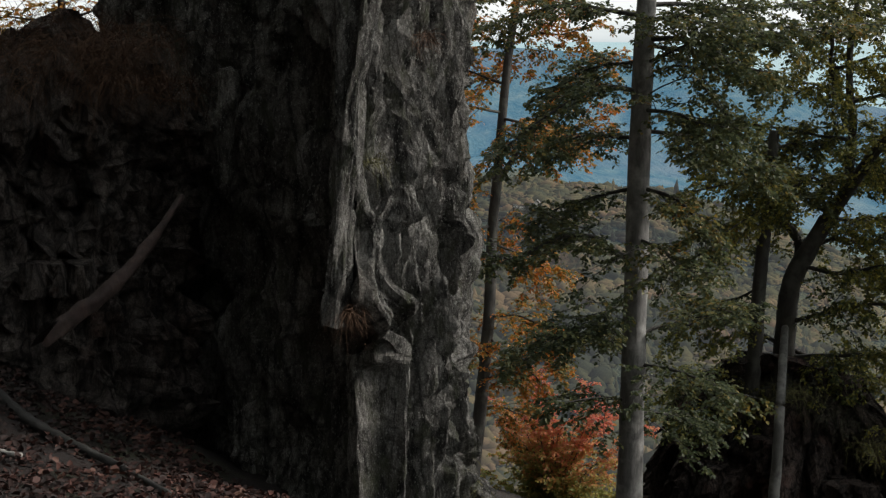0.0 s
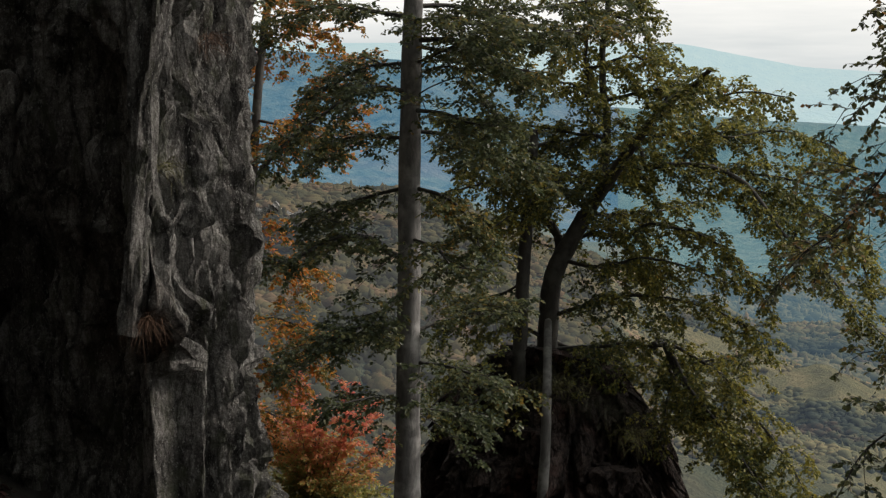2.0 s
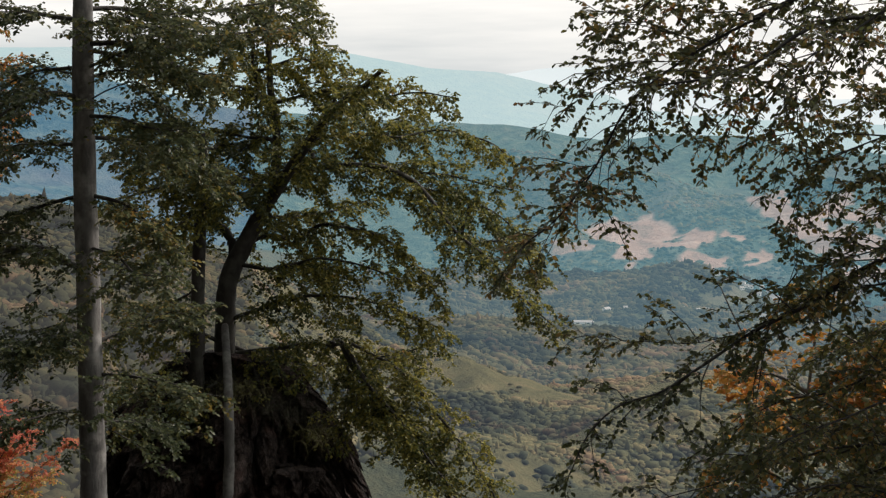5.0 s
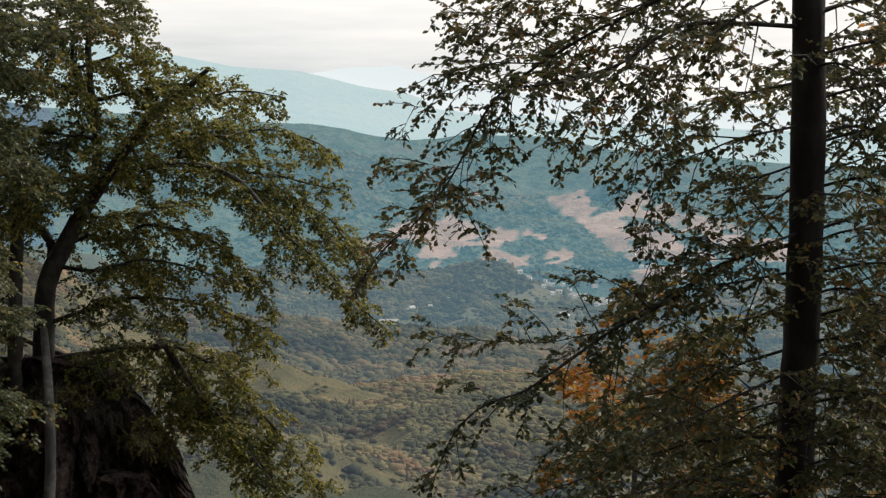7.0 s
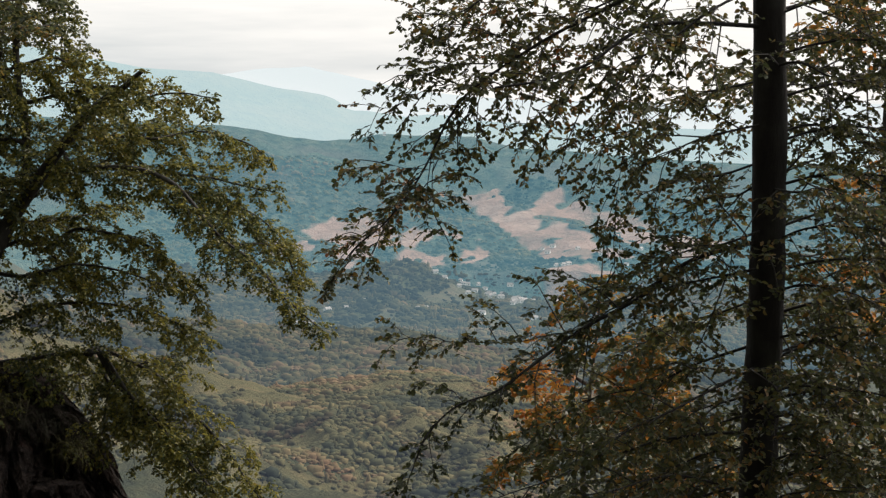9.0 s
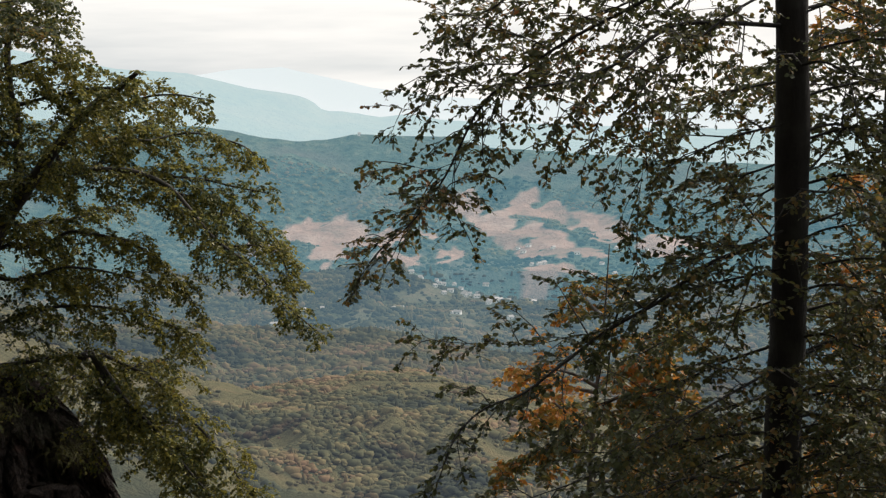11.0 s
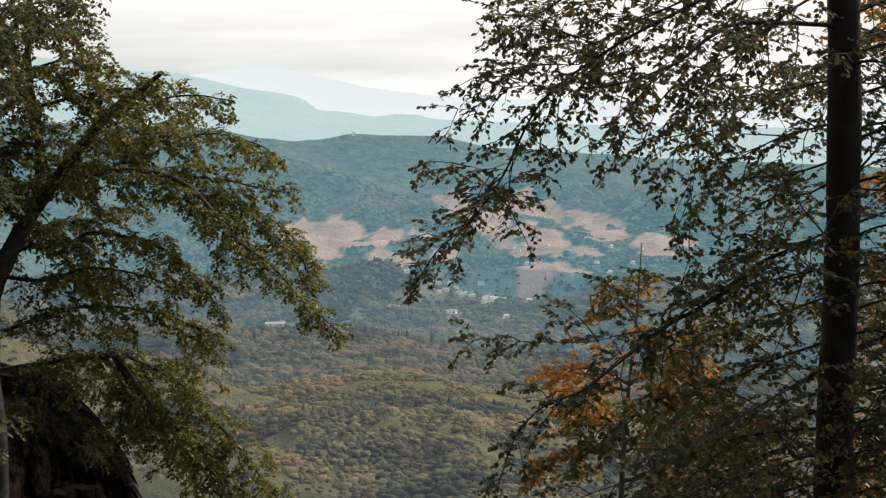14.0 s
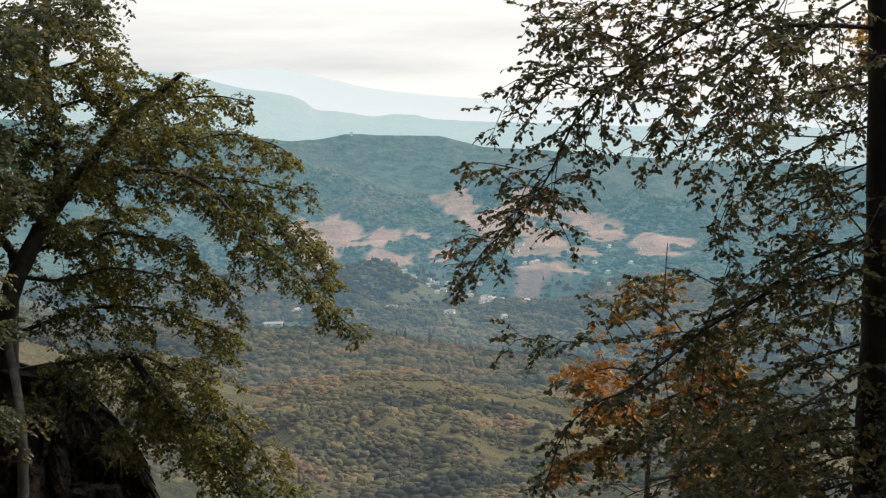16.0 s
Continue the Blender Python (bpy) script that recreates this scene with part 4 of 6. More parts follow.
def clothe(T, size, mat, label, keep=1.0, tilt=0.55, single_to=None):
    """Twigs as one mesh of thin rods, leaves as one mesh of folded blades."""
    rng = T.rng
    sorts = collections.defaultdict(list)
    for pts, r in T.twigs:
        pts = pts[[0, 2, 4, 5]] if len(pts) == 6 else pts
        sorts[len(pts)].append((pts - T.base, r))
    vs, fs, at = [], [], 0
    for m, rods in sorts.items():
        v, f = thin_rods(np.array([p for p, r in rods]), np.array([r for p, r in rods]))
        vs.append(v)
        fs.append(f + at)
        at += len(v)
    if vs:
        tagged(quad_mesh("branchwork", np.concatenate(vs), np.concatenate(fs), BARK_DARK, T.root), "thin dark twigs", kind="stuff")
    a = np.concatenate(T.leaf_at)
    a = a[rng.uniform(size=len(a)) < np.where(a[:, 2] > -1.6, keep, 1.0)]
    n = len(a)
    way = a[:, 3:] / np.linalg.norm(a[:, 3:], axis=1)[:, None]
    up = np.array([0, 0, 1.0]) + rng.normal(0, tilt, (n, 3))
    across = np.cross(up, way)
    across /= np.linalg.norm(across, axis=1)[:, None]
    nor = np.cross(way, across)
    sz = (size * rng.uniform(0.6, 1.2, n))[:, None, None]
    if single_to is not None:                                       # outermost sprays: every leaf by itself
        one = np.flatnonzero(a[:, 0] < single_to)[:300]
        blade = link_mesh("leaf", [tuple(p * np.array([1, 1, 1.4])) for p in LEAF_FORM], [(0, 3, 2, 1), (0, 5, 4, 3)], LEAF_SINGLE, T.root)
        for k, i in enumerate(one):
            ob = blade if k == 0 else new("leaf", blade.data)
            ob.parent = T.root
            turn = Matrix((way[i], across[i], nor[i])).transposed().to_4x4()
            ob.matrix_basis = Matrix.Translation(a[i, :3] - T.base) @ turn @ Matrix.Scale(float(sz[i, 0, 0]), 4)
        rest = np.setdiff1d(np.arange(n), one)
        a, way, across, nor, sz, n = a[rest], way[rest], across[rest], nor[rest], sz[rest], len(rest)
    form = LEAF_FORM[None]
    pts = (a[:, None, :3] - T.base) + sz * (form[..., 0:1] * way[:, None] + form[..., 1:2] * across[:, None] + form[..., 2:3] * nor[:, None] * rng.uniform(0.2, 2.5, (n, 1, 1)))
    i = np.arange(n)[:, None] * 6
    quads = np.concatenate([i + np.array([[0, 3, 2, 1]]), i + np.array([[0, 5, 4, 3]])])
    ob = quad_mesh("crown", pts.reshape(-1, 3), quads, mat, T.root)
    return tagged(ob, label, kind="stuff")

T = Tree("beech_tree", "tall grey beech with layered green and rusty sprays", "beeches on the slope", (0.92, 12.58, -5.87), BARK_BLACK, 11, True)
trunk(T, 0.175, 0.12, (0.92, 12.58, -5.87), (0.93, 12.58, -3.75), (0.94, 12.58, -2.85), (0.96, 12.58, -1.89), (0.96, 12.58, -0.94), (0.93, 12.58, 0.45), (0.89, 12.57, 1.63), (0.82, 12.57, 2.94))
limb(T, 0.021, 0.0084, (0.93, 12.58, 0.24), (0.36, 12.16, 0.26), (-0.01, 11.85, 0.25), (-0.19, 11.59, 0.16), (-0.45, 11.34, -0.05), (-0.76, 11.10, -0.17), (-1.12, 10.85, -0.20))
limb(T, 0.0189, 0.00336, (0.91, 12.58, 1.04), (0.30, 12.37, 0.72), (-0.38, 12.18, 0.39), (-0.96, 12.02, 0.07), (-1.38, 11.88, -0.22), (-1.55, 11.78, -0.41), (-1.76, 11.68, -0.83), (-1.92, 11.59, -1.10), (-2.09, 11.50, -1.31), (-2.28, 11.41, -1.48), (-2.43, 11.32, -1.69))
limb(T, 0.00588, 0.0021, (-1.41, 12.27, -0.22), (-1.75, 12.17, -0.22), (-1.97, 12.10, -0.34), (-2.15, 12.04, -0.42), (-2.34, 11.98, -0.38))
limb(T, 0.0042, 0.00168, (-1.99, 12.19, -1.15), (-1.92, 12.20, -1.16), (-1.82, 12.21, -1.15), (-1.74, 12.22, -1.15))
limb(T, 0.0042, 0.00168, (-1.81, 12.21, -0.87), (-1.99, 12.19, -0.92), (-2.15, 12.17, -0.89), (-2.29, 12.15, -0.94))
limb(T, 0.0042, 0.00168, (-2.18, 12.16, -1.39), (-2.34, 12.14, -1.46), (-2.50, 12.12, -1.54), (-2.64, 12.10, -1.57))
limb(T, 0.00504, 0.0021, (-0.05, 12.45, 0.25), (-0.17, 12.48, -0.23), (-0.22, 12.52, -0.70), (-0.28, 12.55, -1.18), (-0.30, 12.58, -1.80))
limb(T, 0.00504, 0.0021, (-0.32, 12.41, 0.04), (-0.34, 12.59, -0.47), (-0.50, 12.71, -1.10))
limb(T, 0.00504, 0.0021, (-0.60, 12.37, -0.14), (-0.78, 12.35, -0.46), (-0.92, 12.33, -0.74))
limb(T, 0.021, 0.00504, (0.96, 12.58, -1.50), (0.33, 12.22, -1.65), (-0.08, 11.96, -1.92), (-0.53, 11.72, -2.16), (-0.88, 11.50, -2.40), (-1.14, 11.30, -2.57), (-1.43, 11.11, -2.64), (-1.63, 10.93, -2.85), (-1.75, 10.77, -3.16))
limb(T, 0.00672, 0.0021, (-0.53, 12.38, -2.28), (-0.82, 12.43, -2.33), (-1.20, 12.45, -2.41), (-1.68, 12.44, -2.42), (-2.05, 12.45, -2.40), (-2.15, 12.49, -2.33))
limb(T, 0.0147, 0.00252, (0.96, 12.58, -1.74), (0.46, 12.05, -1.77), (0.12, 11.65, -1.78), (-0.20, 11.30, -1.75))
limb(T, 0.0168, 0.00336, (0.94, 12.58, -3.15), (0.55, 12.26, -3.10), (0.16, 12.01, -3.10), (-0.16, 11.78, -3.16), (-0.57, 11.56, -3.25), (-0.92, 11.35, -3.34), (-1.30, 11.15, -3.48))
limb(T, 0.0168, 0.0042, (0.93, 12.58, -3.59), (0.55, 12.21, -3.59), (0.21, 11.93, -3.66), (-0.25, 11.65, -3.74), (-0.78, 11.38, -3.81))
limb(T, 0.0147, 0.0042, (0.96, 12.58, -1.08), (1.25, 12.82, -0.81), (1.54, 13.01, -0.44), (1.94, 13.20, -0.11))
limb(T, 0.0147, 0.0042, (0.95, 12.58, -2.56), (1.44, 13.18, -2.47), (1.90, 13.64, -2.45), (2.49, 14.08, -2.51))
limb(T, 0.0126, 0.0042, (0.96, 12.58, -1.55), (1.29, 12.36, -1.38), (1.71, 12.22, -1.36), (2.03, 12.08, -1.44))
limb(T, 0.0126, 0.0042, (0.94, 12.58, -3.15), (1.41, 12.84, -3.10), (1.92, 13.06, -3.17), (2.34, 13.25, -3.33))
limb(T, 0.0126, 0.0042, (0.93, 12.58, 0.31), (1.25, 12.42, 0.44), (1.66, 12.33, 0.57), (2.08, 12.25, 0.60))
limb(T, 0.0126, 0.00336, (0.94, 12.58, -0.33), (1.33, 13.24, -0.15), (1.79, 13.75, -0.01), (2.33, 14.22, -0.07))
limb(T, 0.0147, 0.00336, (0.95, 12.58, -2.37), (0.43, 12.74, -2.60), (0.01, 12.84, -2.83), (-0.43, 12.93, -2.96), (-0.82, 13.02, -3.20), (-1.23, 13.10, -3.54))
limb(T, 0.0126, 0.00336, (0.94, 12.58, -0.19), (0.48, 13.32, -0.30), (0.22, 13.88, -0.39), (-0.02, 14.39, -0.48))
limb(T, 0.0168, 0.00336, (0.92, 12.58, 0.73), (0.30, 12.41, 0.81), (-0.52, 12.23, 0.73), (-1.19, 12.08, 0.55), (-1.55, 11.98, 0.35), (-1.90, 11.88, 0.33))
limb(T, 0.0147, 0.00336, (0.91, 12.58, 0.95), (-0.04, 12.82, 0.61), (-0.75, 13.00, 0.30), (-1.25, 13.19, 0.06), (-1.61, 13.37, 0.01))
limb(T, 0.0126, 0.00336, (0.94, 12.58, -2.80), (0.45, 13.45, -3.17), (-0.04, 14.08, -3.44), (-0.63, 14.63, -3.76))
limb(T, 0.0126, 0.00336, (0.96, 12.58, -1.98), (0.49, 13.59, -2.36), (0.01, 14.32, -2.71), (-0.47, 14.98, -3.07))
limb(T, 0.0126, 0.0042, (0.95, 12.58, -0.47), (1.01, 14.20, -0.27), (0.92, 15.38, -0.17), (0.84, 16.44, -0.12))
limb(T, 0.0126, 0.0042, (0.95, 12.58, -2.17), (1.29, 14.37, -2.37), (1.69, 15.72, -2.58), (1.99, 16.92, -2.90))
limb(T, 0.0147, 0.0042, (0.92, 12.58, 0.59), (0.50, 12.04, 0.39), (0.13, 11.64, 0.13), (-0.14, 11.28, -0.08), (-0.39, 10.95, -0.41))
limb(T, 0.0147, 0.0042, (0.95, 12.58, -2.56), (0.56, 12.00, -2.64), (0.22, 11.56, -2.73), (-0.10, 11.16, -2.82), (-0.36, 10.79, -2.91))
limb(T, 0.0147, 0.0042, (0.94, 12.58, -3.34), (0.64, 13.21, -3.62), (0.21, 13.65, -3.92), (-0.30, 14.03, -4.21))
limb(T, 0.0147, 0.0042, (0.94, 12.58, -2.85), (1.19, 12.08, -2.64), (1.44, 11.71, -2.60), (1.68, 11.39, -2.65))
limb(T, 0.0147, 0.0042, (0.94, 12.58, -3.44), (1.22, 12.15, -3.22), (1.53, 11.84, -3.22), (1.82, 11.57, -3.28))
limb(T, 0.0147, 0.0042, (0.96, 12.58, -1.98), (1.22, 12.08, -1.81), (1.46, 11.72, -1.80), (1.74, 11.40, -1.87))
limb(T, 0.0147, 0.0042, (0.95, 12.58, -0.66), (1.31, 12.97, -0.58), (1.68, 13.26, -0.69), (2.17, 13.55, -0.86))
limb(T, 0.0147, 0.0042, (0.93, 12.58, 0.09), (1.31, 13.17, 0.18), (1.72, 13.62, 0.19), (2.23, 14.05, 0.29))
limb(T, 0.0084, 0.00252, (-0.97, 12.32, 0.08), (-1.28, 12.08, 0.18), (-1.52, 11.90, 0.23), (-1.77, 11.73, 0.21))
limb(T, 0.0126, 0.00336, (0.96, 12.58, -0.98), (0.71, 13.02, -1.19), (0.45, 13.33, -1.25), (0.22, 13.61, -1.45))
limb(T, 0.0126, 0.00336, (0.96, 12.58, -1.41), (0.59, 12.06, -1.49), (0.25, 11.67, -1.51), (-0.03, 11.32, -1.60))
limb(T, 0.0126, 0.00336, (0.96, 12.58, -1.08), (1.14, 12.00, -1.07), (1.29, 11.58, -0.99), (1.52, 11.21, -1.04))
limb(T, 0.0126, 0.00336, (0.96, 12.58, -1.60), (1.33, 13.24, -1.73), (1.70, 13.73, -1.74), (2.13, 14.19, -1.84))
limb(T, 0.0126, 0.00336, (0.95, 12.58, -0.54), (0.48, 12.12, -0.63), (0.20, 11.78, -0.73), (-0.07, 11.48, -0.86))
limb(T, 0.0126, 0.00336, (0.95, 12.58, -0.84), (0.55, 12.86, -1.01), (0.24, 13.07, -1.07), (-0.10, 13.25, -1.19))
limb(T, 0.0147, 0.0042, (0.94, 12.58, -3.05), (1.15, 12.01, -2.86), (1.34, 11.58, -2.80), (1.61, 11.22, -2.75))
limb(T, 0.0147, 0.0042, (0.93, 12.58, -3.64), (1.23, 12.89, -3.57), (1.56, 13.13, -3.63), (1.99, 13.37, -3.73))
limb(T, 0.0147, 0.0042, (0.94, 12.58, -0.10), (1.15, 12.27, -0.05), (1.38, 12.06, -0.14), (1.65, 11.87, -0.23))
limb(T, 0.0147, 0.0042, (0.95, 12.58, -2.37), (1.23, 12.42, -2.28), (1.44, 12.30, -2.35), (1.74, 12.20, -2.47))
limb(T, 0.00672, 0.00252, (-1.20, 12.29, -0.04), (-1.49, 12.39, -0.05), (-1.77, 12.45, -0.07), (-1.97, 12.51, -0.13))
limb(T, 0.0084, 0.00252, (-0.38, 12.40, 0.39), (-0.84, 12.54, 0.47), (-1.31, 12.63, 0.46), (-1.70, 12.71, 0.49))
limb(T, 0.0147, 0.0042, (0.94, 12.58, -3.20), (0.75, 12.87, -3.38), (0.47, 13.07, -3.49), (0.14, 13.24, -3.70), (-0.21, 13.40, -3.86))
limb(T, 0.0147, 0.0042, (0.93, 12.58, -3.64), (0.57, 11.89, -3.41), (0.17, 11.37, -3.22), (-0.19, 10.89, -3.19), (-0.60, 10.44, -3.15))
limb(T, 0.0147, 0.0042, (0.94, 12.58, -2.95), (0.72, 13.15, -3.19), (0.46, 13.57, -3.41), (0.23, 13.94, -3.67))
limb(T, 0.0147, 0.0042, (0.94, 12.58, -3.25), (1.25, 13.09, -3.32), (1.61, 13.49, -3.51), (2.03, 13.86, -3.65))
limb(T, 0.0147, 0.0042, (0.93, 12.58, -3.84), (1.11, 11.93, -3.49), (1.34, 11.47, -3.31), (1.60, 11.06, -3.22))
limb(T, 0.0147, 0.0042, (0.94, 12.58, -2.76), (1.29, 13.43, -2.83), (1.68, 14.08, -2.90), (2.20, 14.69, -2.96))
for k in range(13):                                                 # boughs on the far side of the stem
    z, w = -3.6 + 0.36 * k, 0.5 * math.sin(k * 2.4)
    limb(T, 0.0147, 0.004, (0.95, 12.58, z), (1.45, 12.75 + 0.5 * w, z + 0.12), (1.95, 12.95 + w, z + 0.10), (2.45, 13.1 + 1.5 * w, z - 0.02), (2.95, 13.2 + 2.0 * w, z - 0.25))
ramify(T, 0.10, 0.18, 0.80, 0.25)
grow(T, 0.10, 0.14, 0.36, 3, 0.030, 0.22)
clothe(T, 0.056, LEAF_DARK, "dark green and rust beech leaves", 0.88, 0.62, -1.75)

T = Tree("beech_tree", "straight smooth beech trunk with dark layered foliage", "beeches on the slope", (-12.37, 20.48, -9.97), BARK, 12)
trunk(T, 0.26, 0.12, (-12.37, 20.48, -9.97), (-12.33, 20.51, -7.32), (-12.31, 20.52, -6.13), (-12.29, 20.54, -3.19), (-12.26, 20.56, -0.60), (-12.22, 20.59, 0.94), (-12.19, 20.61, 3.16), (-12.18, 20.62, 5.50))
limb(T, 0.045, 0.01, (-12.26, 20.56, -0.55), (-12.44, 20.09, -0.45), (-12.58, 19.75, -0.48), (-12.69, 19.45, -0.58), (-12.77, 19.18, -0.75), (-12.96, 18.85, -0.97), (-13.15, 18.52, -1.27), (-13.32, 18.21, -1.61))
limb(T, 0.03, 0.008, (-12.25, 20.57, -0.05), (-12.94, 20.46, -0.11), (-13.38, 20.43, -0.23), (-13.74, 20.43, -0.44), (-14.17, 20.36, -0.52))
limb(T, 0.055, 0.012, (-12.29, 20.54, -3.30), (-12.53, 20.12, -3.07), (-12.62, 19.86, -2.86), (-12.91, 19.49, -2.83), (-13.13, 19.17, -2.97), (-13.34, 18.87, -3.13), (-13.49, 18.62, -3.16), (-13.85, 18.22, -3.10))
limb(T, 0.03, 0.008, (-12.30, 20.53, -4.68), (-13.09, 20.48, -4.70), (-13.67, 20.45, -4.82), (-14.24, 20.38, -4.91), (-14.80, 20.30, -5.24))
limb(T, 0.03, 0.008, (-12.31, 20.52, -5.61), (-12.57, 19.93, -5.50), (-12.72, 19.51, -5.50), (-12.80, 19.18, -5.54))
limb(T, 0.035, 0.01, (-12.28, 20.55, -2.07), (-12.98, 20.50, -2.24), (-13.45, 20.50, -2.36), (-13.91, 20.47, -2.54), (-14.44, 20.36, -2.84))
limb(T, 0.035, 0.01, (-12.27, 20.55, -1.28), (-13.30, 20.63, -1.27), (-13.99, 20.74, -1.39), (-14.58, 20.86, -1.53))
limb(T, 0.03, 0.008, (-12.30, 20.53, -3.84), (-12.37, 19.66, -4.11), (-12.29, 19.11, -4.20), (-12.31, 18.55, -4.30))
limb(T, 0.05, 0.012, (-12.24, 20.58, 0.31), (-11.48, 20.60, 0.30), (-10.95, 20.60, 0.12), (-10.44, 20.62, -0.12), (-9.95, 20.65, -0.23))
limb(T, 0.025, 0.006, (-12.25, 20.57, -0.23), (-11.63, 20.82, -0.12), (-11.27, 20.94, -0.41), (-10.99, 21.01, -0.86), (-10.64, 21.14, -1.14))
limb(T, 0.04, 0.01, (-12.27, 20.55, -1.15), (-11.94, 21.31, -1.26), (-11.65, 21.91, -1.48), (-11.41, 22.43, -1.69), (-11.16, 22.94, -1.89))
limb(T, 0.04, 0.01, (-12.28, 20.55, -2.07), (-11.52, 20.52, -2.21), (-11.04, 20.44, -2.56), (-10.73, 20.29, -3.04))
limb(T, 0.04, 0.01, (-12.26, 20.56, -0.82), (-11.53, 20.35, -0.85), (-10.99, 20.19, -0.97), (-10.29, 20.21, -1.04))
limb(T, 0.035, 0.01, (-12.30, 20.53, -4.51), (-11.92, 21.30, -4.31), (-11.62, 21.88, -4.17), (-11.45, 22.34, -4.11))
limb(T, 0.035, 0.01, (-12.31, 20.53, -4.98), (-11.44, 20.58, -5.00), (-10.81, 20.61, -5.12), (-10.35, 20.56, -5.31))
limb(T, 0.03, 0.008, (-12.31, 20.52, -5.77), (-12.05, 21.51, -5.98), (-11.99, 22.14, -6.24))
limb(T, 0.045, 0.01, (-12.22, 20.59, 0.85), (-11.83, 21.13, 0.86), (-11.32, 21.70, 0.77), (-10.64, 22.36, 0.87), (-9.95, 23.02, 1.04))
limb(T, 0.05, 0.01, (-12.21, 20.60, 1.48), (-11.03, 20.71, 1.53), (-9.74, 21.10, 1.41), (-8.71, 21.36, 1.22))
limb(T, 0.045, 0.01, (-12.23, 20.59, 0.67), (-13.03, 20.59, 0.78), (-13.70, 20.54, 0.89), (-14.35, 20.45, 0.79), (-15.17, 20.23, 0.53))
limb(T, 0.05, 0.01, (-12.21, 20.60, 1.48), (-12.61, 19.73, 1.45), (-13.26, 18.83, 1.26), (-13.77, 18.08, 0.90))
limb(T, 0.04, 0.01, (-12.24, 20.58, 0.22), (-11.91, 21.60, 0.12), (-11.55, 22.44, 0.31), (-10.99, 23.37, 0.50), (-10.39, 24.29, 0.61))
limb(T, 0.04, 0.01, (-12.20, 20.60, 2.02), (-12.48, 22.10, 2.41), (-12.40, 23.42, 2.60))
limb(T, 0.04, 0.01, (-12.23, 20.58, 0.58), (-11.31, 20.02, 0.64), (-10.48, 19.71, 0.54), (-9.73, 19.43, 0.52))
limb(T, 0.03, 0.008, (-12.29, 20.54, -2.91), (-11.48, 20.14, -2.99), (-10.94, 19.80, -3.19), (-10.23, 19.66, -3.20))
dead_limb(T, 0.03, 0.01, (-12.22, 20.59, -0.07), (-11.64, 20.36, 0.06), (-11.17, 20.21, 0.21), (-10.83, 20.01, 0.29))
dead_limb(T, 0.016, 0.006, (-12.26, 20.56, -0.64), (-11.79, 20.58, -0.41), (-11.31, 20.68, -0.32), (-10.93, 20.74, -0.76), (-10.66, 20.73, -0.98))
dead_limb(T, 0.022, 0.006, (-12.41, 20.45, -0.14), (-12.99, 20.53, -0.05), (-13.47, 20.54, -0.14), (-13.86, 20.59, -0.00))
ramify(T, 0.08, 0.16, 1.2, 0.15, 0.22)
grow(T, 0.06, 0.11, 0.48, 4, 0.042, 0.15)
clothe(T, 0.086, LEAF_GREEN, "dark green beech leaves in flat sprays", 0.8, 0.4)

T = Tree("beech_tree", "gnarled leaning beech with a broken limb and drooping olive foliage", "beeches on the slope", (-13.43, 26.81, -10.53), BARK_DARK, 13)
trunk(T, 0.26, 0.17, (-13.43, 26.81, -10.53), (-13.33, 26.87, -8.10), (-13.28, 26.89, -6.42), (-13.24, 26.91, -5.23), (-13.17, 26.96, -4.41), (-12.94, 27.08, -3.83), (-12.60, 27.27, -3.13))
stem(T, 0.15, 0.04, (-12.60, 27.27, -3.13), (-11.71, 26.65, -2.26), (-10.96, 26.24, -1.50), (-10.22, 25.91, -0.84), (-9.52, 25.61, -0.46), (-9.04, 25.21, -0.19))
stem(T, 0.12, 0.05, (-13.11, 26.98, -4.30), (-13.19, 27.25, -3.74), (-13.43, 27.34, -3.41), (-13.77, 27.35, -3.19), (-13.96, 27.44, -2.61), (-14.18, 27.49, -1.91))
stem(T, 0.13, 0.05, (-12.35, 27.41, -2.67), (-12.40, 27.78, -1.66), (-12.57, 27.99, -0.85), (-12.73, 28.17, 0.07), (-12.72, 28.42, 1.24), (-12.71, 28.67, 2.87))
limb(T, 0.04, 0.01, (-10.69, 28.32, -0.51), (-11.10, 28.25, -0.51), (-11.54, 28.12, -0.42), (-11.88, 28.03, -0.51))
limb(T, 0.09, 0.012, (-12.60, 27.27, -2.32), (-10.85, 27.71, -2.08), (-9.93, 27.84, -2.17), (-9.32, 27.83, -2.49), (-8.83, 27.77, -3.02), (-8.34, 27.73, -3.54), (-7.68, 27.81, -4.06), (-7.12, 27.83, -4.69), (-6.52, 27.88, -5.22))
limb(T, 0.05, 0.012, (-12.88, 27.11, -3.71), (-12.50, 27.70, -3.52), (-12.10, 28.21, -3.91), (-11.78, 28.64, -4.36))
limb(T, 0.06, 0.02, (-13.26, 26.90, -5.94), (-12.21, 27.11, -5.77), (-11.49, 27.22, -5.68), (-10.85, 27.32, -5.69))
limb(T, 0.09, 0.015, (-11.18, 28.05, -5.78), (-10.71, 27.71, -6.33), (-10.05, 27.62, -6.83), (-9.41, 27.57, -7.44), (-8.79, 27.53, -8.28), (-8.34, 27.43, -8.99))
limb(T, 0.05, 0.015, (-11.13, 28.08, -6.20), (-10.84, 28.60, -6.99), (-10.20, 29.22, -8.03), (-9.95, 29.60, -9.08), (-9.81, 29.91, -9.89))
limb(T, 0.05, 0.012, (-11.44, 27.91, -3.32), (-10.70, 27.95, -3.40), (-10.01, 28.07, -3.67), (-9.43, 28.14, -4.22), (-8.96, 28.18, -4.93))
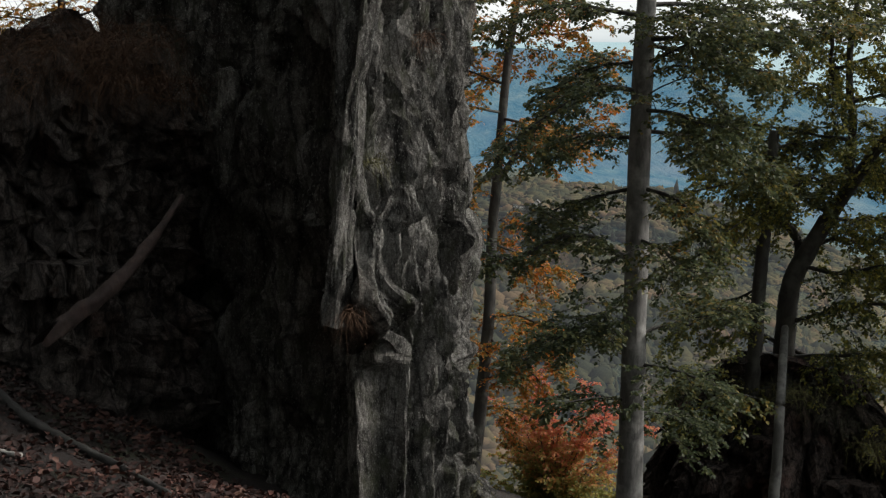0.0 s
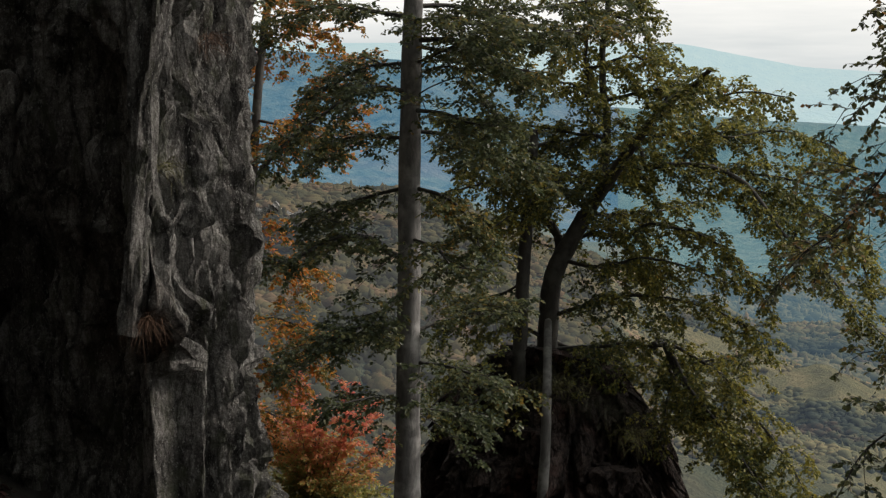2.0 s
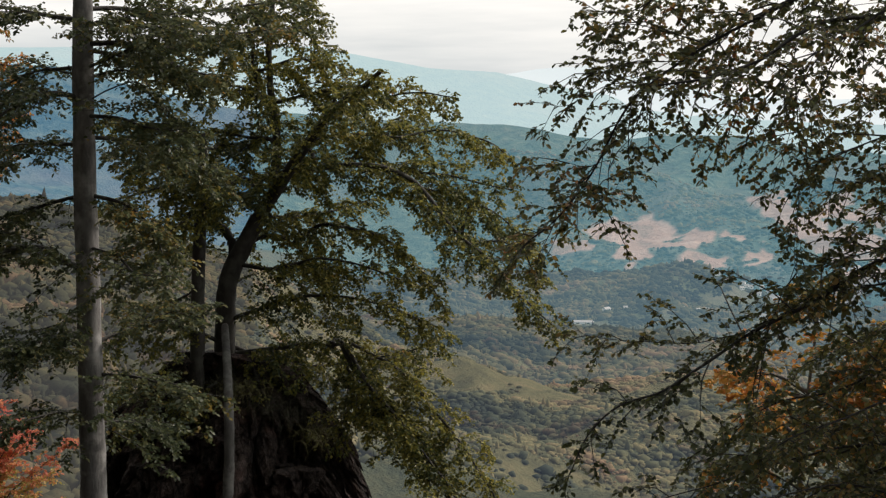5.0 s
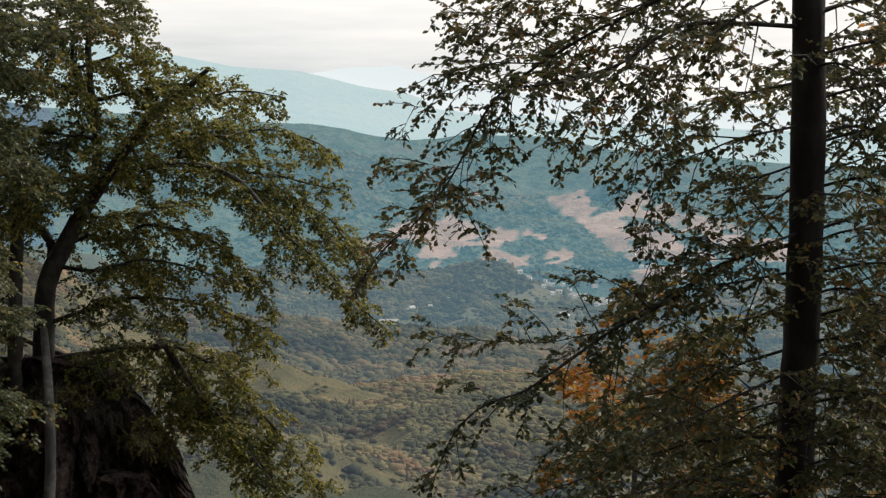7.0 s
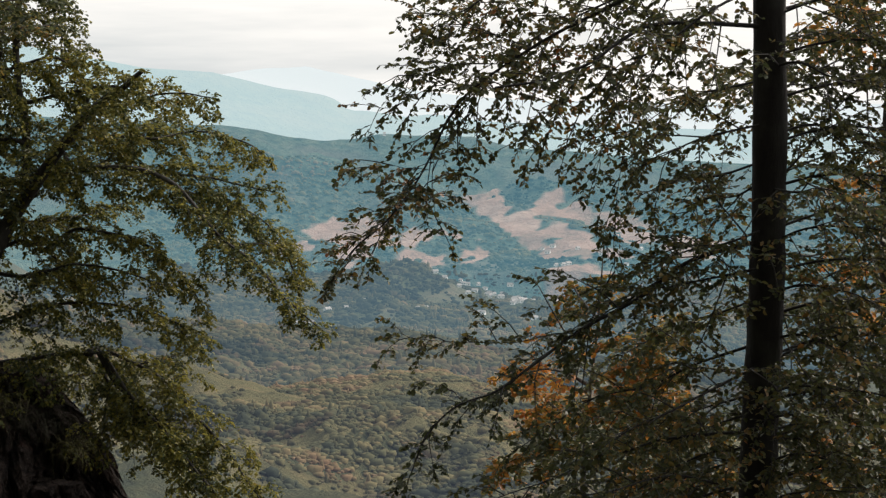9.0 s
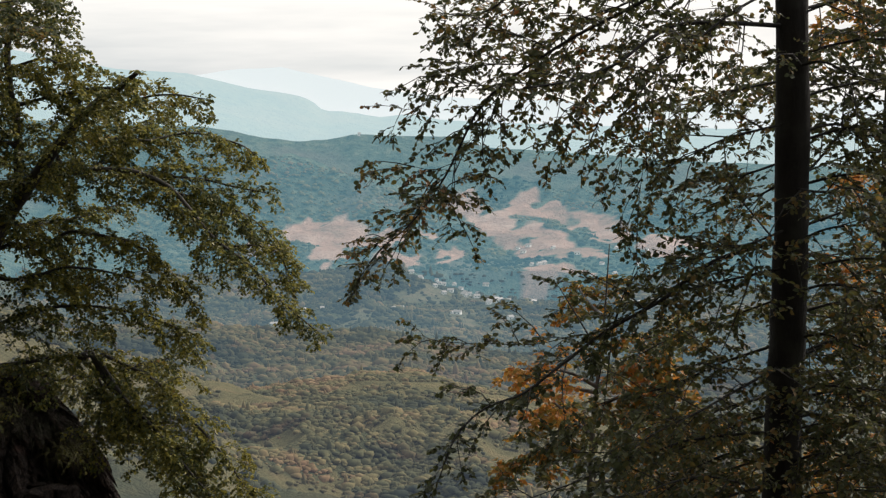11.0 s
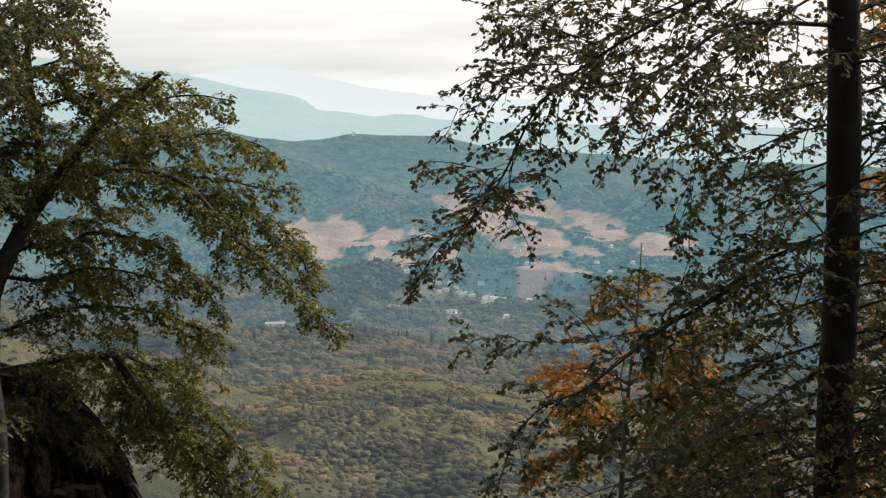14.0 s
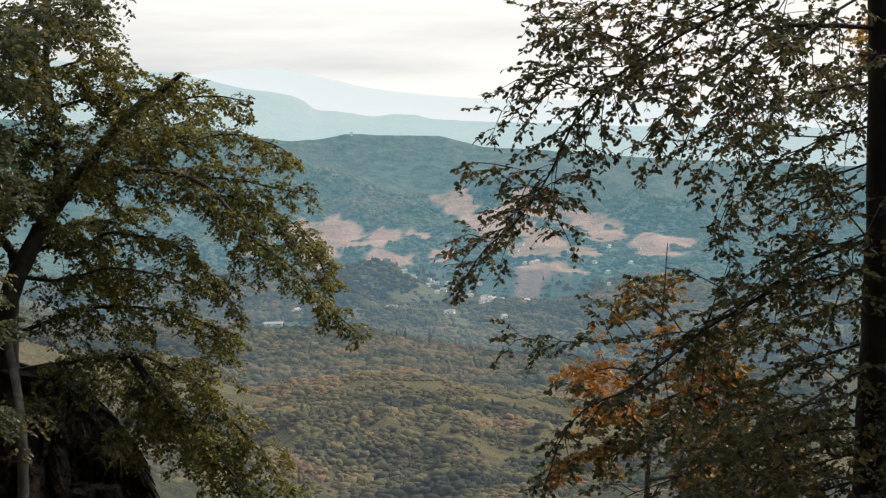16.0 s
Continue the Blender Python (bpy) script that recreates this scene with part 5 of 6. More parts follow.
limb(T, 0.05, 0.012, (-11.19, 28.04, -0.90), (-10.28, 27.79, -0.83), (-9.41, 27.71, -0.61), (-8.58, 27.66, -0.71))
limb(T, 0.05, 0.012, (-11.69, 27.77, -1.64), (-11.03, 28.39, -1.49), (-10.18, 29.04, -1.56), (-9.42, 29.63, -1.46), (-8.65, 30.21, -1.70), (-8.27, 30.57, -2.09))
limb(T, 0.05, 0.012, (-10.23, 28.57, -2.23), (-9.06, 28.68, -2.32), (-8.45, 28.73, -2.46), (-7.70, 28.85, -2.62))
limb(T, 0.04, 0.012, (-9.73, 28.85, -2.58), (-9.09, 29.43, -2.83), (-8.42, 29.97, -3.20), (-7.83, 30.45, -3.93))
limb(T, 0.04, 0.012, (-8.91, 29.31, -3.75), (-8.21, 29.38, -3.72), (-7.65, 29.47, -3.93), (-7.38, 29.42, -4.71))
limb(T, 0.05, 0.012, (-12.60, 27.27, -1.52), (-13.27, 27.44, -1.45), (-14.27, 27.29, -1.32), (-15.26, 27.11, -1.26), (-16.04, 27.01, -1.11))
limb(T, 0.05, 0.012, (-13.56, 26.74, -2.43), (-13.89, 25.95, -2.39), (-14.37, 25.23, -2.57), (-14.57, 24.72, -2.67))
limb(T, 0.05, 0.012, (-13.24, 26.91, -5.23), (-12.04, 27.04, -4.81), (-11.09, 27.16, -4.65), (-9.97, 27.41, -4.83), (-8.98, 27.62, -5.24))
limb(T, 0.05, 0.012, (-13.26, 26.91, -5.71), (-12.21, 27.90, -6.27), (-11.29, 28.72, -6.33), (-10.13, 29.65, -6.15), (-9.58, 30.21, -5.95))
limb(T, 0.05, 0.012, (-13.26, 26.91, -5.71), (-13.68, 26.22, -5.30), (-14.23, 25.58, -5.11), (-14.69, 25.02, -5.40))
limb(T, 0.05, 0.012, (-13.27, 26.90, -6.18), (-14.37, 26.90, -6.28), (-15.31, 26.83, -6.60), (-16.04, 26.83, -7.17))
limb(T, 0.04, 0.012, (-13.28, 26.89, -6.42), (-13.60, 26.04, -6.64), (-13.97, 25.32, -6.77), (-14.35, 24.66, -7.01))
limb(T, 0.05, 0.012, (-12.59, 27.28, 0.97), (-11.99, 27.99, 0.75), (-11.79, 28.38, 0.41), (-11.68, 28.69, 0.18))
limb(T, 0.05, 0.012, (-12.59, 27.27, 0.52), (-12.82, 26.62, 0.52), (-13.43, 25.89, 0.41), (-14.04, 25.20, 0.30))
limb(T, 0.06, 0.012, (-12.59, 27.28, 1.42), (-13.49, 27.39, 1.56), (-14.90, 27.05, 1.48), (-15.91, 26.90, 1.74))
limb(T, 0.05, 0.012, (-12.58, 27.28, 1.87), (-11.70, 27.39, 1.62), (-11.39, 27.27, 1.27), (-11.11, 27.18, 0.94))
limb(T, 0.05, 0.012, (-12.59, 27.27, -0.15), (-11.61, 27.21, 0.06), (-11.15, 27.01, -0.05), (-10.71, 26.85, -0.05))
limb(T, 0.05, 0.012, (-12.59, 27.27, -0.72), (-12.66, 26.78, -0.49), (-13.10, 26.20, -0.37), (-13.55, 25.65, -0.25))
limb(T, 0.05, 0.012, (-12.60, 27.27, -3.08), (-12.40, 28.29, -3.22), (-11.82, 29.29, -3.17), (-11.29, 30.18, -2.98))
limb(T, 0.05, 0.012, (-13.03, 27.03, -4.06), (-12.16, 27.03, -4.13), (-11.23, 27.19, -3.92), (-10.32, 27.36, -4.06), (-9.53, 27.50, -4.36))
limb(T, 0.05, 0.012, (-11.04, 28.13, -2.11), (-10.88, 28.90, -1.68), (-10.54, 29.60, -1.24), (-10.16, 30.26, -1.14))
limb(T, 0.04, 0.012, (-10.41, 28.48, -7.04), (-10.80, 27.63, -7.26), (-11.23, 26.93, -7.39))
limb(T, 0.05, 0.012, (-12.60, 27.27, -3.02), (-13.16, 27.20, -2.57), (-13.63, 27.12, -2.11), (-14.32, 26.90, -2.00), (-15.00, 26.68, -2.12))
limb(T, 0.05, 0.012, (-12.60, 27.27, -2.56), (-12.55, 26.57, -2.28), (-12.72, 25.94, -2.46), (-13.10, 25.25, -2.97), (-13.47, 24.60, -3.36))
for dx, dy, dz in ((0.35, -0.2, -0.1), (0.8, 0.4, 0.1)):   # more boughs trailing past the outcrop
    limb(T, 0.05, 0.012, (-11.2 + dx * 0.4, 28.0, -5.8), (-10.7 + dx, 27.7 + dy, -6.4 + dz), (-10.05 + dx, 27.6 + dy, -7.0 + dz), (-9.4 + dx, 27.5 + dy, -7.7 + dz), (-8.8 + dx, 27.5 + dy, -8.5 + dz), (-8.4 + dx, 27.4 + dy, -9.2 + dz))
ramify(T, 0.08, 0.12, 1.05, 0.4)
grow(T, 0.06, 0.122, 0.42, 5, 0.046, 0.35)
clothe(T, 0.080, LEAF_OLIVE, "olive and yellowing beech leaves")

T = Tree("beech_tree", "slender dark beech stem growing beside the gnarled beech", "beeches on the slope", (-13.65, 26.23, -7.51), BARK_DARK, 14)
trunk(T, 0.17, 0.1, (-13.65, 26.23, -7.51), (-13.56, 26.28, -5.92), (-13.51, 26.31, -4.47), (-13.44, 26.35, -3.31), (-13.38, 26.38, -2.40), (-13.33, 26.41, -1.38))
limb(T, 0.04, 0.012, (-13.44, 26.35, -3.31), (-14.07, 26.46, -3.24), (-14.63, 26.49, -3.38), (-15.39, 26.37, -3.76))
limb(T, 0.04, 0.012, (-13.40, 26.37, -2.74), (-12.70, 26.13, -2.58), (-12.12, 25.98, -2.61))
limb(T, 0.04, 0.012, (-13.38, 26.38, -2.40), (-13.58, 25.66, -2.02), (-13.96, 25.01, -1.88), (-14.24, 24.44, -1.74))
limb(T, 0.04, 0.012, (-13.35, 26.40, -1.72), (-13.21, 27.32, -1.65), (-12.95, 28.08, -1.80))
limb(T, 0.03, 0.012, (-13.51, 26.31, -4.47), (-14.05, 26.39, -4.75), (-14.69, 26.32, -4.90), (-15.32, 26.23, -4.81))
ramify(T, 0.10, 0.25, 0.9, 0.2)
grow(T, 0.1, 0.12, 0.48, 4, 0.045, 0.2)
clothe(T, 0.092, LEAF_GREEN, "dark green beech leaves")

# the gnarled beech's lower trunk; its paler bark stands for light on it
T = Tree("bare_trunk", "lit grey lower trunk of the gnarled beech, made as a separate piece", "", (-12.34, 24.90, -10.23), BARK_GREY, 15)
trunk(T, 0.12, 0.07, (-12.34, 24.90, -10.23), (-12.25, 24.95, -8.44), (-12.20, 24.98, -7.29), (-12.24, 25.08, -6.55), (-12.55, 25.65, -5.95), (-13.00, 26.45, -5.45), (-13.22, 26.85, -5.25))

T = Tree("beech_tree", "thin beech with forked stem and thin orange-brown foliage", "beeches on the slope", (-28.39, 33.96, -14.90), BARK_DARK, 16)
trunk(T, 0.24, 0.1, (-28.39, 33.96, -14.90), (-28.23, 34.11, -12.56), (-28.08, 34.25, -10.59), (-27.94, 34.39, -8.48), (-27.87, 34.45, -6.73), (-27.83, 34.49, -5.00), (-27.74, 34.58, -3.63), (-27.65, 34.66, -1.93), (-27.51, 34.79, 0.09), (-27.34, 34.96, 1.75), (-27.17, 35.12, 3.73))
limb(T, 0.11, 0.02, (-27.74, 34.57, -3.72), (-27.68, 35.16, -3.06), (-27.50, 35.72, -2.30), (-27.23, 36.33, -1.45), (-26.95, 36.93, -0.68), (-26.46, 37.70, -0.08), (-26.16, 38.29, 0.18))
limb(T, 0.05, 0.015, (-28.03, 34.30, -9.80), (-26.99, 34.56, -9.24), (-26.24, 34.72, -8.82), (-25.41, 35.03, -8.44))
limb(T, 0.03, 0.015, (-27.82, 34.50, -4.87), (-27.79, 34.91, -4.86), (-27.70, 35.28, -4.93))
limb(T, 0.05, 0.015, (-27.49, 34.81, 0.25), (-28.52, 34.65, 0.76), (-29.45, 34.39, 1.11), (-30.10, 34.32, 1.46))
limb(T, 0.05, 0.015, (-27.73, 34.59, -3.46), (-27.73, 33.31, -3.73), (-27.75, 32.36, -4.00))
limb(T, 0.05, 0.015, (-27.86, 34.46, -6.38), (-28.97, 34.42, -5.79), (-29.85, 34.33, -5.50))
limb(T, 0.05, 0.015, (-27.91, 34.41, -7.78), (-26.83, 34.62, -7.67), (-26.05, 34.75, -7.94), (-25.43, 34.78, -8.03))
limb(T, 0.05, 0.015, (-27.99, 34.34, -9.18), (-28.96, 34.68, -9.01), (-29.81, 34.81, -8.96))
limb(T, 0.05, 0.015, (-27.83, 34.49, -5.00), (-27.98, 33.59, -5.11), (-28.12, 32.88, -5.41))
limb(T, 0.05, 0.015, (-27.57, 34.74, -0.75), (-28.80, 34.71, -0.42), (-29.97, 34.44, 0.09))
limb(T, 0.05, 0.015, (-27.62, 34.69, -1.59), (-27.86, 33.44, -1.40), (-28.09, 32.48, -1.22))
limb(T, 0.05, 0.015, (-27.84, 34.48, -5.52), (-27.66, 35.57, -5.95), (-27.47, 36.43, -6.37), (-27.24, 37.26, -6.61))
limb(T, 0.05, 0.015, (-27.63, 34.68, -1.76), (-26.70, 34.65, -1.90), (-25.90, 34.73, -2.21), (-25.14, 34.84, -2.51))
limb(T, 0.05, 0.015, (-27.47, 34.83, 0.42), (-27.20, 35.73, 0.76), (-26.80, 36.58, 0.77), (-26.38, 37.42, 1.12))
limb(T, 0.05, 0.015, (-27.34, 34.96, 1.75), (-26.38, 34.98, 2.05), (-25.48, 35.18, 1.87))
limb(T, 0.05, 0.015, (-27.07, 35.22, -2.27), (-26.72, 36.00, -2.45), (-26.38, 36.66, -2.12), (-25.90, 37.43, -1.62))
limb(T, 0.05, 0.015, (-27.93, 34.39, -8.30), (-27.24, 34.59, -9.11), (-26.58, 34.88, -9.41), (-26.19, 34.94, -9.71))
limb(T, 0.05, 0.015, (-28.08, 34.25, -10.59), (-27.88, 35.07, -10.70), (-27.59, 35.82, -11.14))
ramify(T, 0.10, 0.23, 1.7, 0.2)
grow(T, 0.1, 0.16, 0.7, 5, 0.055, 0.2)
clothe(T, 0.12, LEAF_MIXED, "green leaves turning orange and brown")

T = Tree("young_tree", "young tree with olive foliage turning bright orange", "orange saplings", (-1.02, 19.34, -7.57), BARK_GREY, 17)
trunk(T, 0.05, 0.006, (-1.02, 19.34, -7.57), (-0.94, 19.35, -5.37), (-0.87, 19.36, -4.37), (-0.77, 19.37, -3.38), (-0.71, 19.38, -2.40))
limb(T, 0.03, 0.01, (-0.87, 19.36, -4.37), (-1.23, 19.64, -4.36), (-1.62, 19.84, -4.25), (-2.09, 20.00, -4.31))
limb(T, 0.03, 0.01, (-0.86, 19.36, -4.29), (-1.15, 19.19, -4.10), (-1.45, 19.05, -4.01), (-1.74, 18.92, -4.06))
limb(T, 0.03, 0.01, (-0.91, 19.35, -4.98), (-1.23, 19.44, -4.70), (-1.53, 19.50, -4.49), (-1.83, 19.55, -4.43))
ramify(T, 0.12, 0.22, 0.6, 0.2)
grow(T, 0.1, 0.12, 0.40, 4, 0.05, 0.2)
clothe(T, 0.09, LEAF_ORANGE, "bright orange leaves")
T.limbs, T.twigs, T.leaf_at = [], [], []
limb(T, 0.03, 0.01, (-0.86, 19.36, -4.29), (-0.56, 19.20, -4.02), (-0.28, 19.09, -3.92), (0.08, 19.00, -3.97))
limb(T, 0.03, 0.01, (-0.89, 19.35, -4.75), (-0.55, 19.60, -4.65), (-0.16, 19.80, -4.69), (0.23, 19.99, -4.80))
limb(T, 0.03, 0.01, (-0.82, 19.36, -3.83), (-0.50, 19.00, -3.61), (-0.15, 18.75, -3.48), (0.19, 18.53, -3.22))
limb(T, 0.03, 0.01, (-0.77, 19.37, -3.38), (-1.01, 19.90, -3.24), (-1.16, 20.29, -3.06))
limb(T, 0.03, 0.01, (-0.88, 19.36, -4.60), (-0.57, 18.93, -4.34), (-0.15, 18.64, -4.19), (0.26, 18.38, -4.13))
limb(T, 0.03, 0.01, (-0.93, 19.35, -5.21), (-1.38, 19.76, -5.25), (-1.77, 20.05, -5.42), (-2.18, 20.31, -5.75))
limb(T, 0.03, 0.01, (-0.92, 19.35, -5.06), (-0.41, 19.08, -4.83), (0.16, 18.91, -4.69), (0.79, 18.77, -4.79))
limb(T, 0.03, 0.01, (-0.94, 19.35, -5.60), (-0.38, 19.76, -5.62), (0.40, 20.11, -5.62), (1.20, 20.44, -5.77))
limb(T, 0.03, 0.01, (-0.90, 19.35, -4.90), (-1.31, 20.13, -4.95), (-1.72, 20.70, -5.01))
ramify(T, 0.12, 0.22, 0.7, 0.2)
grow(T, 0.1, 0.075, 0.44, 5, 0.045, 0.2)
clothe(T, 0.095, LEAF_AMBER, "olive and amber leaves")

T = Tree("young_tree", "slim tree with rusty orange foliage behind the dark beech", "orange saplings", (3.64, 22.71, -8.59), BARK_DARK, 18)
trunk(T, 0.14, 0.05, (3.64, 22.71, -8.59), (3.48, 22.69, -5.92), (3.36, 22.67, -4.19), (3.26, 22.66, -1.65), (3.29, 22.66, 0.32), (3.32, 22.67, 1.78))
limb(T, 0.04, 0.01, (3.28, 22.66, 0.16), (2.93, 22.95, 0.25), (2.54, 23.14, 0.42), (2.23, 23.33, 0.51))
limb(T, 0.04, 0.01, (3.29, 22.67, 0.65), (2.88, 22.14, 0.64), (2.44, 21.74, 0.86))
limb(T, 0.04, 0.01, (3.27, 22.66, -1.90), (3.10, 23.20, -1.78), (2.90, 23.58, -1.90))
limb(T, 0.04, 0.01, (3.36, 22.67, -4.19), (3.00, 22.07, -3.75), (2.62, 21.60, -3.68))
limb(T, 0.04, 0.01, (3.45, 22.69, -5.57), (3.11, 23.11, -5.51), (2.73, 23.40, -5.77), (2.42, 23.67, -6.12))
limb(T, 0.04, 0.01, (3.50, 22.69, -6.27), (2.97, 21.97, -6.00), (2.42, 21.41, -6.03))
limb(T, 0.04, 0.01, (3.33, 22.67, -3.34), (3.05, 23.19, -3.16), (2.86, 23.57, -3.30))
ramify(T, 0.12, 0.22, 0.8, 0.2)
grow(T, 0.1, 0.12, 0.45, 4, 0.05, 0.2)
clothe(T, 0.095, LEAF_ORANGE, "rusty orange leaves")

T = Tree("young_tree", "thin rust-brown sapling behind the mossy bank", "orange saplings", (-18.85, 14.06, -2.88), BARK_DARK, 20)
trunk(T, 0.1, 0.04, (-18.85, 14.06, -2.88), (-18.82, 14.08, -0.88), (-18.83, 14.07, 0.37), (-18.85, 14.05, 1.43), (-18.85, 14.05, 2.65))
limb(T, 0.03, 0.01, (-18.83, 14.07, 0.37), (-19.39, 14.00, 0.56), (-19.94, 13.82, 0.65), (-20.47, 13.61, 0.57))
limb(T, 0.03, 0.01, (-18.83, 14.07, 0.55), (-18.11, 14.12, 0.71), (-17.51, 14.23, 0.79))
limb(T, 0.03, 0.01, (-18.84, 14.06, 1.08), (-19.72, 14.12, 1.20), (-20.54, 13.99, 1.22))
limb(T, 0.03, 0.01, (-18.84, 14.06, 0.99), (-17.96, 14.13, 1.05), (-17.24, 14.26, 1.21))
limb(T, 0.03, 0.01, (-18.82, 14.08, -0.07), (-19.50, 13.94, 0.11), (-20.08, 13.77, 0.01))
limb(T, 0.03, 0.01, (-18.82, 14.08, 0.01), (-18.14, 14.22, 0.19), (-17.59, 14.37, 0.10))
ramify(T, 0.12, 0.3, 0.9, 0.2)
grow(T, 0.1, 0.2, 0.45, 3, 0.07, 0.2)
clothe(T, 0.085, LEAF_ORANGE, "thin brown and orange leaves")

# red bush below the crag
T = Tree("red_bush", "bushy young tree in flaming red and yellow below the crag", "", (-27.5, 37.2, -15.4), BARK_DARK, 19)
for i in range(34):
    h, w = T.rng.uniform(0, 6.28), T.rng.uniform(0.2, 1.0)
    top = T.rng.uniform(2.4, 5.7) * (1.15 - 0.45 * w)
    limb(T, 0.035, 0.008, (-27.5, 37.2, -15.4), (-27.5 + 1.0 * w * math.cos(h), 37.2 + 0.8 * w * math.sin(h), -15.4 + top * 0.55), (-27.5 + 3.2 * w * math.cos(h), 37.2 + 1.9 * w * math.sin(h), -15.4 + top))
ramify(T, 0.25, 0.3, 1.0, 0.1)
grow(T, 0.15, 0.16, 0.5, 4, 0.06, 0.1)
clothe(T, 0.12, LEAF_RED, "red leaves, yellow-green low down")

# ---- small things by the crag ----
def ground_at(x, y):
    return near_height(x, y)


def log(name, points, r0, r1, mat, label, category="log", torn=0.0):
    c = smooth(points, 14)
    base = points[0]
    u = np.linspace(0, 1, len(c))
    rad = (r0 + (r1 - r0) * u) * np.array([1 + 0.22 * noise.noise(Vector((k * 7, r0 * 90, 0))) for k in u])
    v, f = tube(c - np.array(base), rad, 14, 0.38, r0 * 60)
    out = []
    way = np.array(points[0]) - np.array(points[1])
    way = way / np.linalg.norm(way)
    for k, p in enumerate(v):
        if k < 14 and torn:                                         # splintered end
            p = np.array(p) + way * torn * noise.cell(Vector((k * 1.7, 3.3, 0)))
        out.append(tuple(p))
    ob = link_mesh(name, out, f, mat)
    ob.location = base
    return tagged(ob, label, category)


log("fallen_log", [(-10.17, 8.37, -2.61), (-9.99, 8.95, -2.19), (-10.05, 9.45, -1.80), (-10.15, 9.90, -1.39)], 0.085, 0.03, WOOD, "split reddish log leaning against the dark crag", torn=0.22)
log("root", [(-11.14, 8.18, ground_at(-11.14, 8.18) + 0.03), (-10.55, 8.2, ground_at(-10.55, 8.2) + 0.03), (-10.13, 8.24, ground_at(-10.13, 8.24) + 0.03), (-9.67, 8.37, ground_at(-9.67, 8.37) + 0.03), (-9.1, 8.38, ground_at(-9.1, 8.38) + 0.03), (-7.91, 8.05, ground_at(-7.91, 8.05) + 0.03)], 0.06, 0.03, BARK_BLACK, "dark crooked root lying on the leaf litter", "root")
log("stick", [(-9.75, 7.3, ground_at(-9.75, 7.3) + 0.03), (-9.5, 7.45, ground_at(-9.5, 7.45) + 0.07), (-9.3, 7.5, ground_at(-9.3, 7.5) + 0.04)], 0.03, 0.02, BARK_PALE, "short pale broken stick on the leaf litter", "stick")


def boulder(at, size, seed, label):
    bm = bmesh.new()
    bmesh.ops.create_icosphere(bm, subdivisions=5, radius=1.0)
    for v in bm.verts:
        p = v.co.copy()
        q = p * 1.2 + Vector((seed, 0, 0))
        v.co = p * (1 + 0.28 * noise.fractal(q, 1.0, 2.0, 4) + 0.06 * noise.noise(q * 6)) + 0.08 * (noise.cell(q * 2.2) - 0.5) * p
        v.co = Vector((v.co.x * size[0], v.co.y * size[1], v.co.z * size[2]))
    me = bpy.data.meshes.new("boulder")
    bm.to_mesh(me)
    bm.free()
    me.materials.append(ROCK)
    me.polygons.foreach_set("use_smooth", [True] * len(me.polygons))
    ob = new("boulder", me)
    ob.location = at
    return tagged(ob, label, "boulder")


boulder((-9.45, 13.35, -5.15), (0.42, 0.35, 0.30), 2.0, "weathered grey boulder at the foot of the crag")
boulder((-10.0, 6.9, ground_at(-10.0, 6.9) + 0.1), (0.34, 0.3, 0.28), 5.0, "brown boulder half sunk in the leaf litter")


def grass_tuft(at, count, length, lean, spread, mat, seed, label):
    rng = np.random.default_rng(seed)
    vs, fs = [], []
    for i in range(count):
        p = rng.normal(0, spread, 3) * np.array([1, 1, 0.4])
        d = unit(np.array(lean) + rng.normal(0, 0.45, 3))
        ln, w = length * rng.uniform(0.5, 1.2), rng.uniform(0.002, 0.0045) * (1.6 if at[1] > 20 else 1.0)
        side = unit(np.cross(d, rng.normal(0, 1, 3)))
        for k in range(4):
            u = k / 3
            c = p + d * ln * u + np.array([0, 0, -0.55 * ln * u * u])
            vs += [tuple(c + side * w * (1 - u)), tuple(c - side * w * (1 - u) * 0.99)]
        b = 8 * i
        fs += [(b + 2 * k, b + 2 * k + 1, b + 2 * k + 3, b + 2 * k + 2) for k in range(3)]
    ob = link_mesh("grass_tuft", vs, fs, mat)
    ob.location = at
    return tagged(ob, label, "grass", kind="stuff")


grass_tuft((-8.05, 10.25, -2.35), 150, 0.34, (0.5, -0.5, -0.1), 0.06, GRASS_DRY, 1, "rusty dry grass tuft hanging from a ledge")
grass_tuft((-8.3, 10.75, -1.0), 120, 0.28, (0.6, -0.5, 0.2), 0.07, GRASS_YELLOW, 2, "small yellowish grass tuft in a crack")
grass_tuft((-8.75, 11.95, 0.2), 120, 0.3, (0.7, -0.4, 0.0), 0.08, GRASS_DRY, 3, "dry brown grass tuft in a crack")
for i, (x, y, z) in enumerate(((-11.6, 9.9, 0.05), (-11.8, 9.5, 0.1), (-11.5, 10.4, 0.15), (-12.3, 8.9, 0.05), (-11.5, 10.0, -0.2), (-12.0, 9.2, -0.2), (-12.7, 8.5, 0.1))):
    grass_tuft((x, y, z), 420, 0.6, (0.35, -0.45, 0.15), 0.25, GRASS_DRY, 10 + i, "long rust-brown grass hanging over the bank")
rng = random.Random(23)
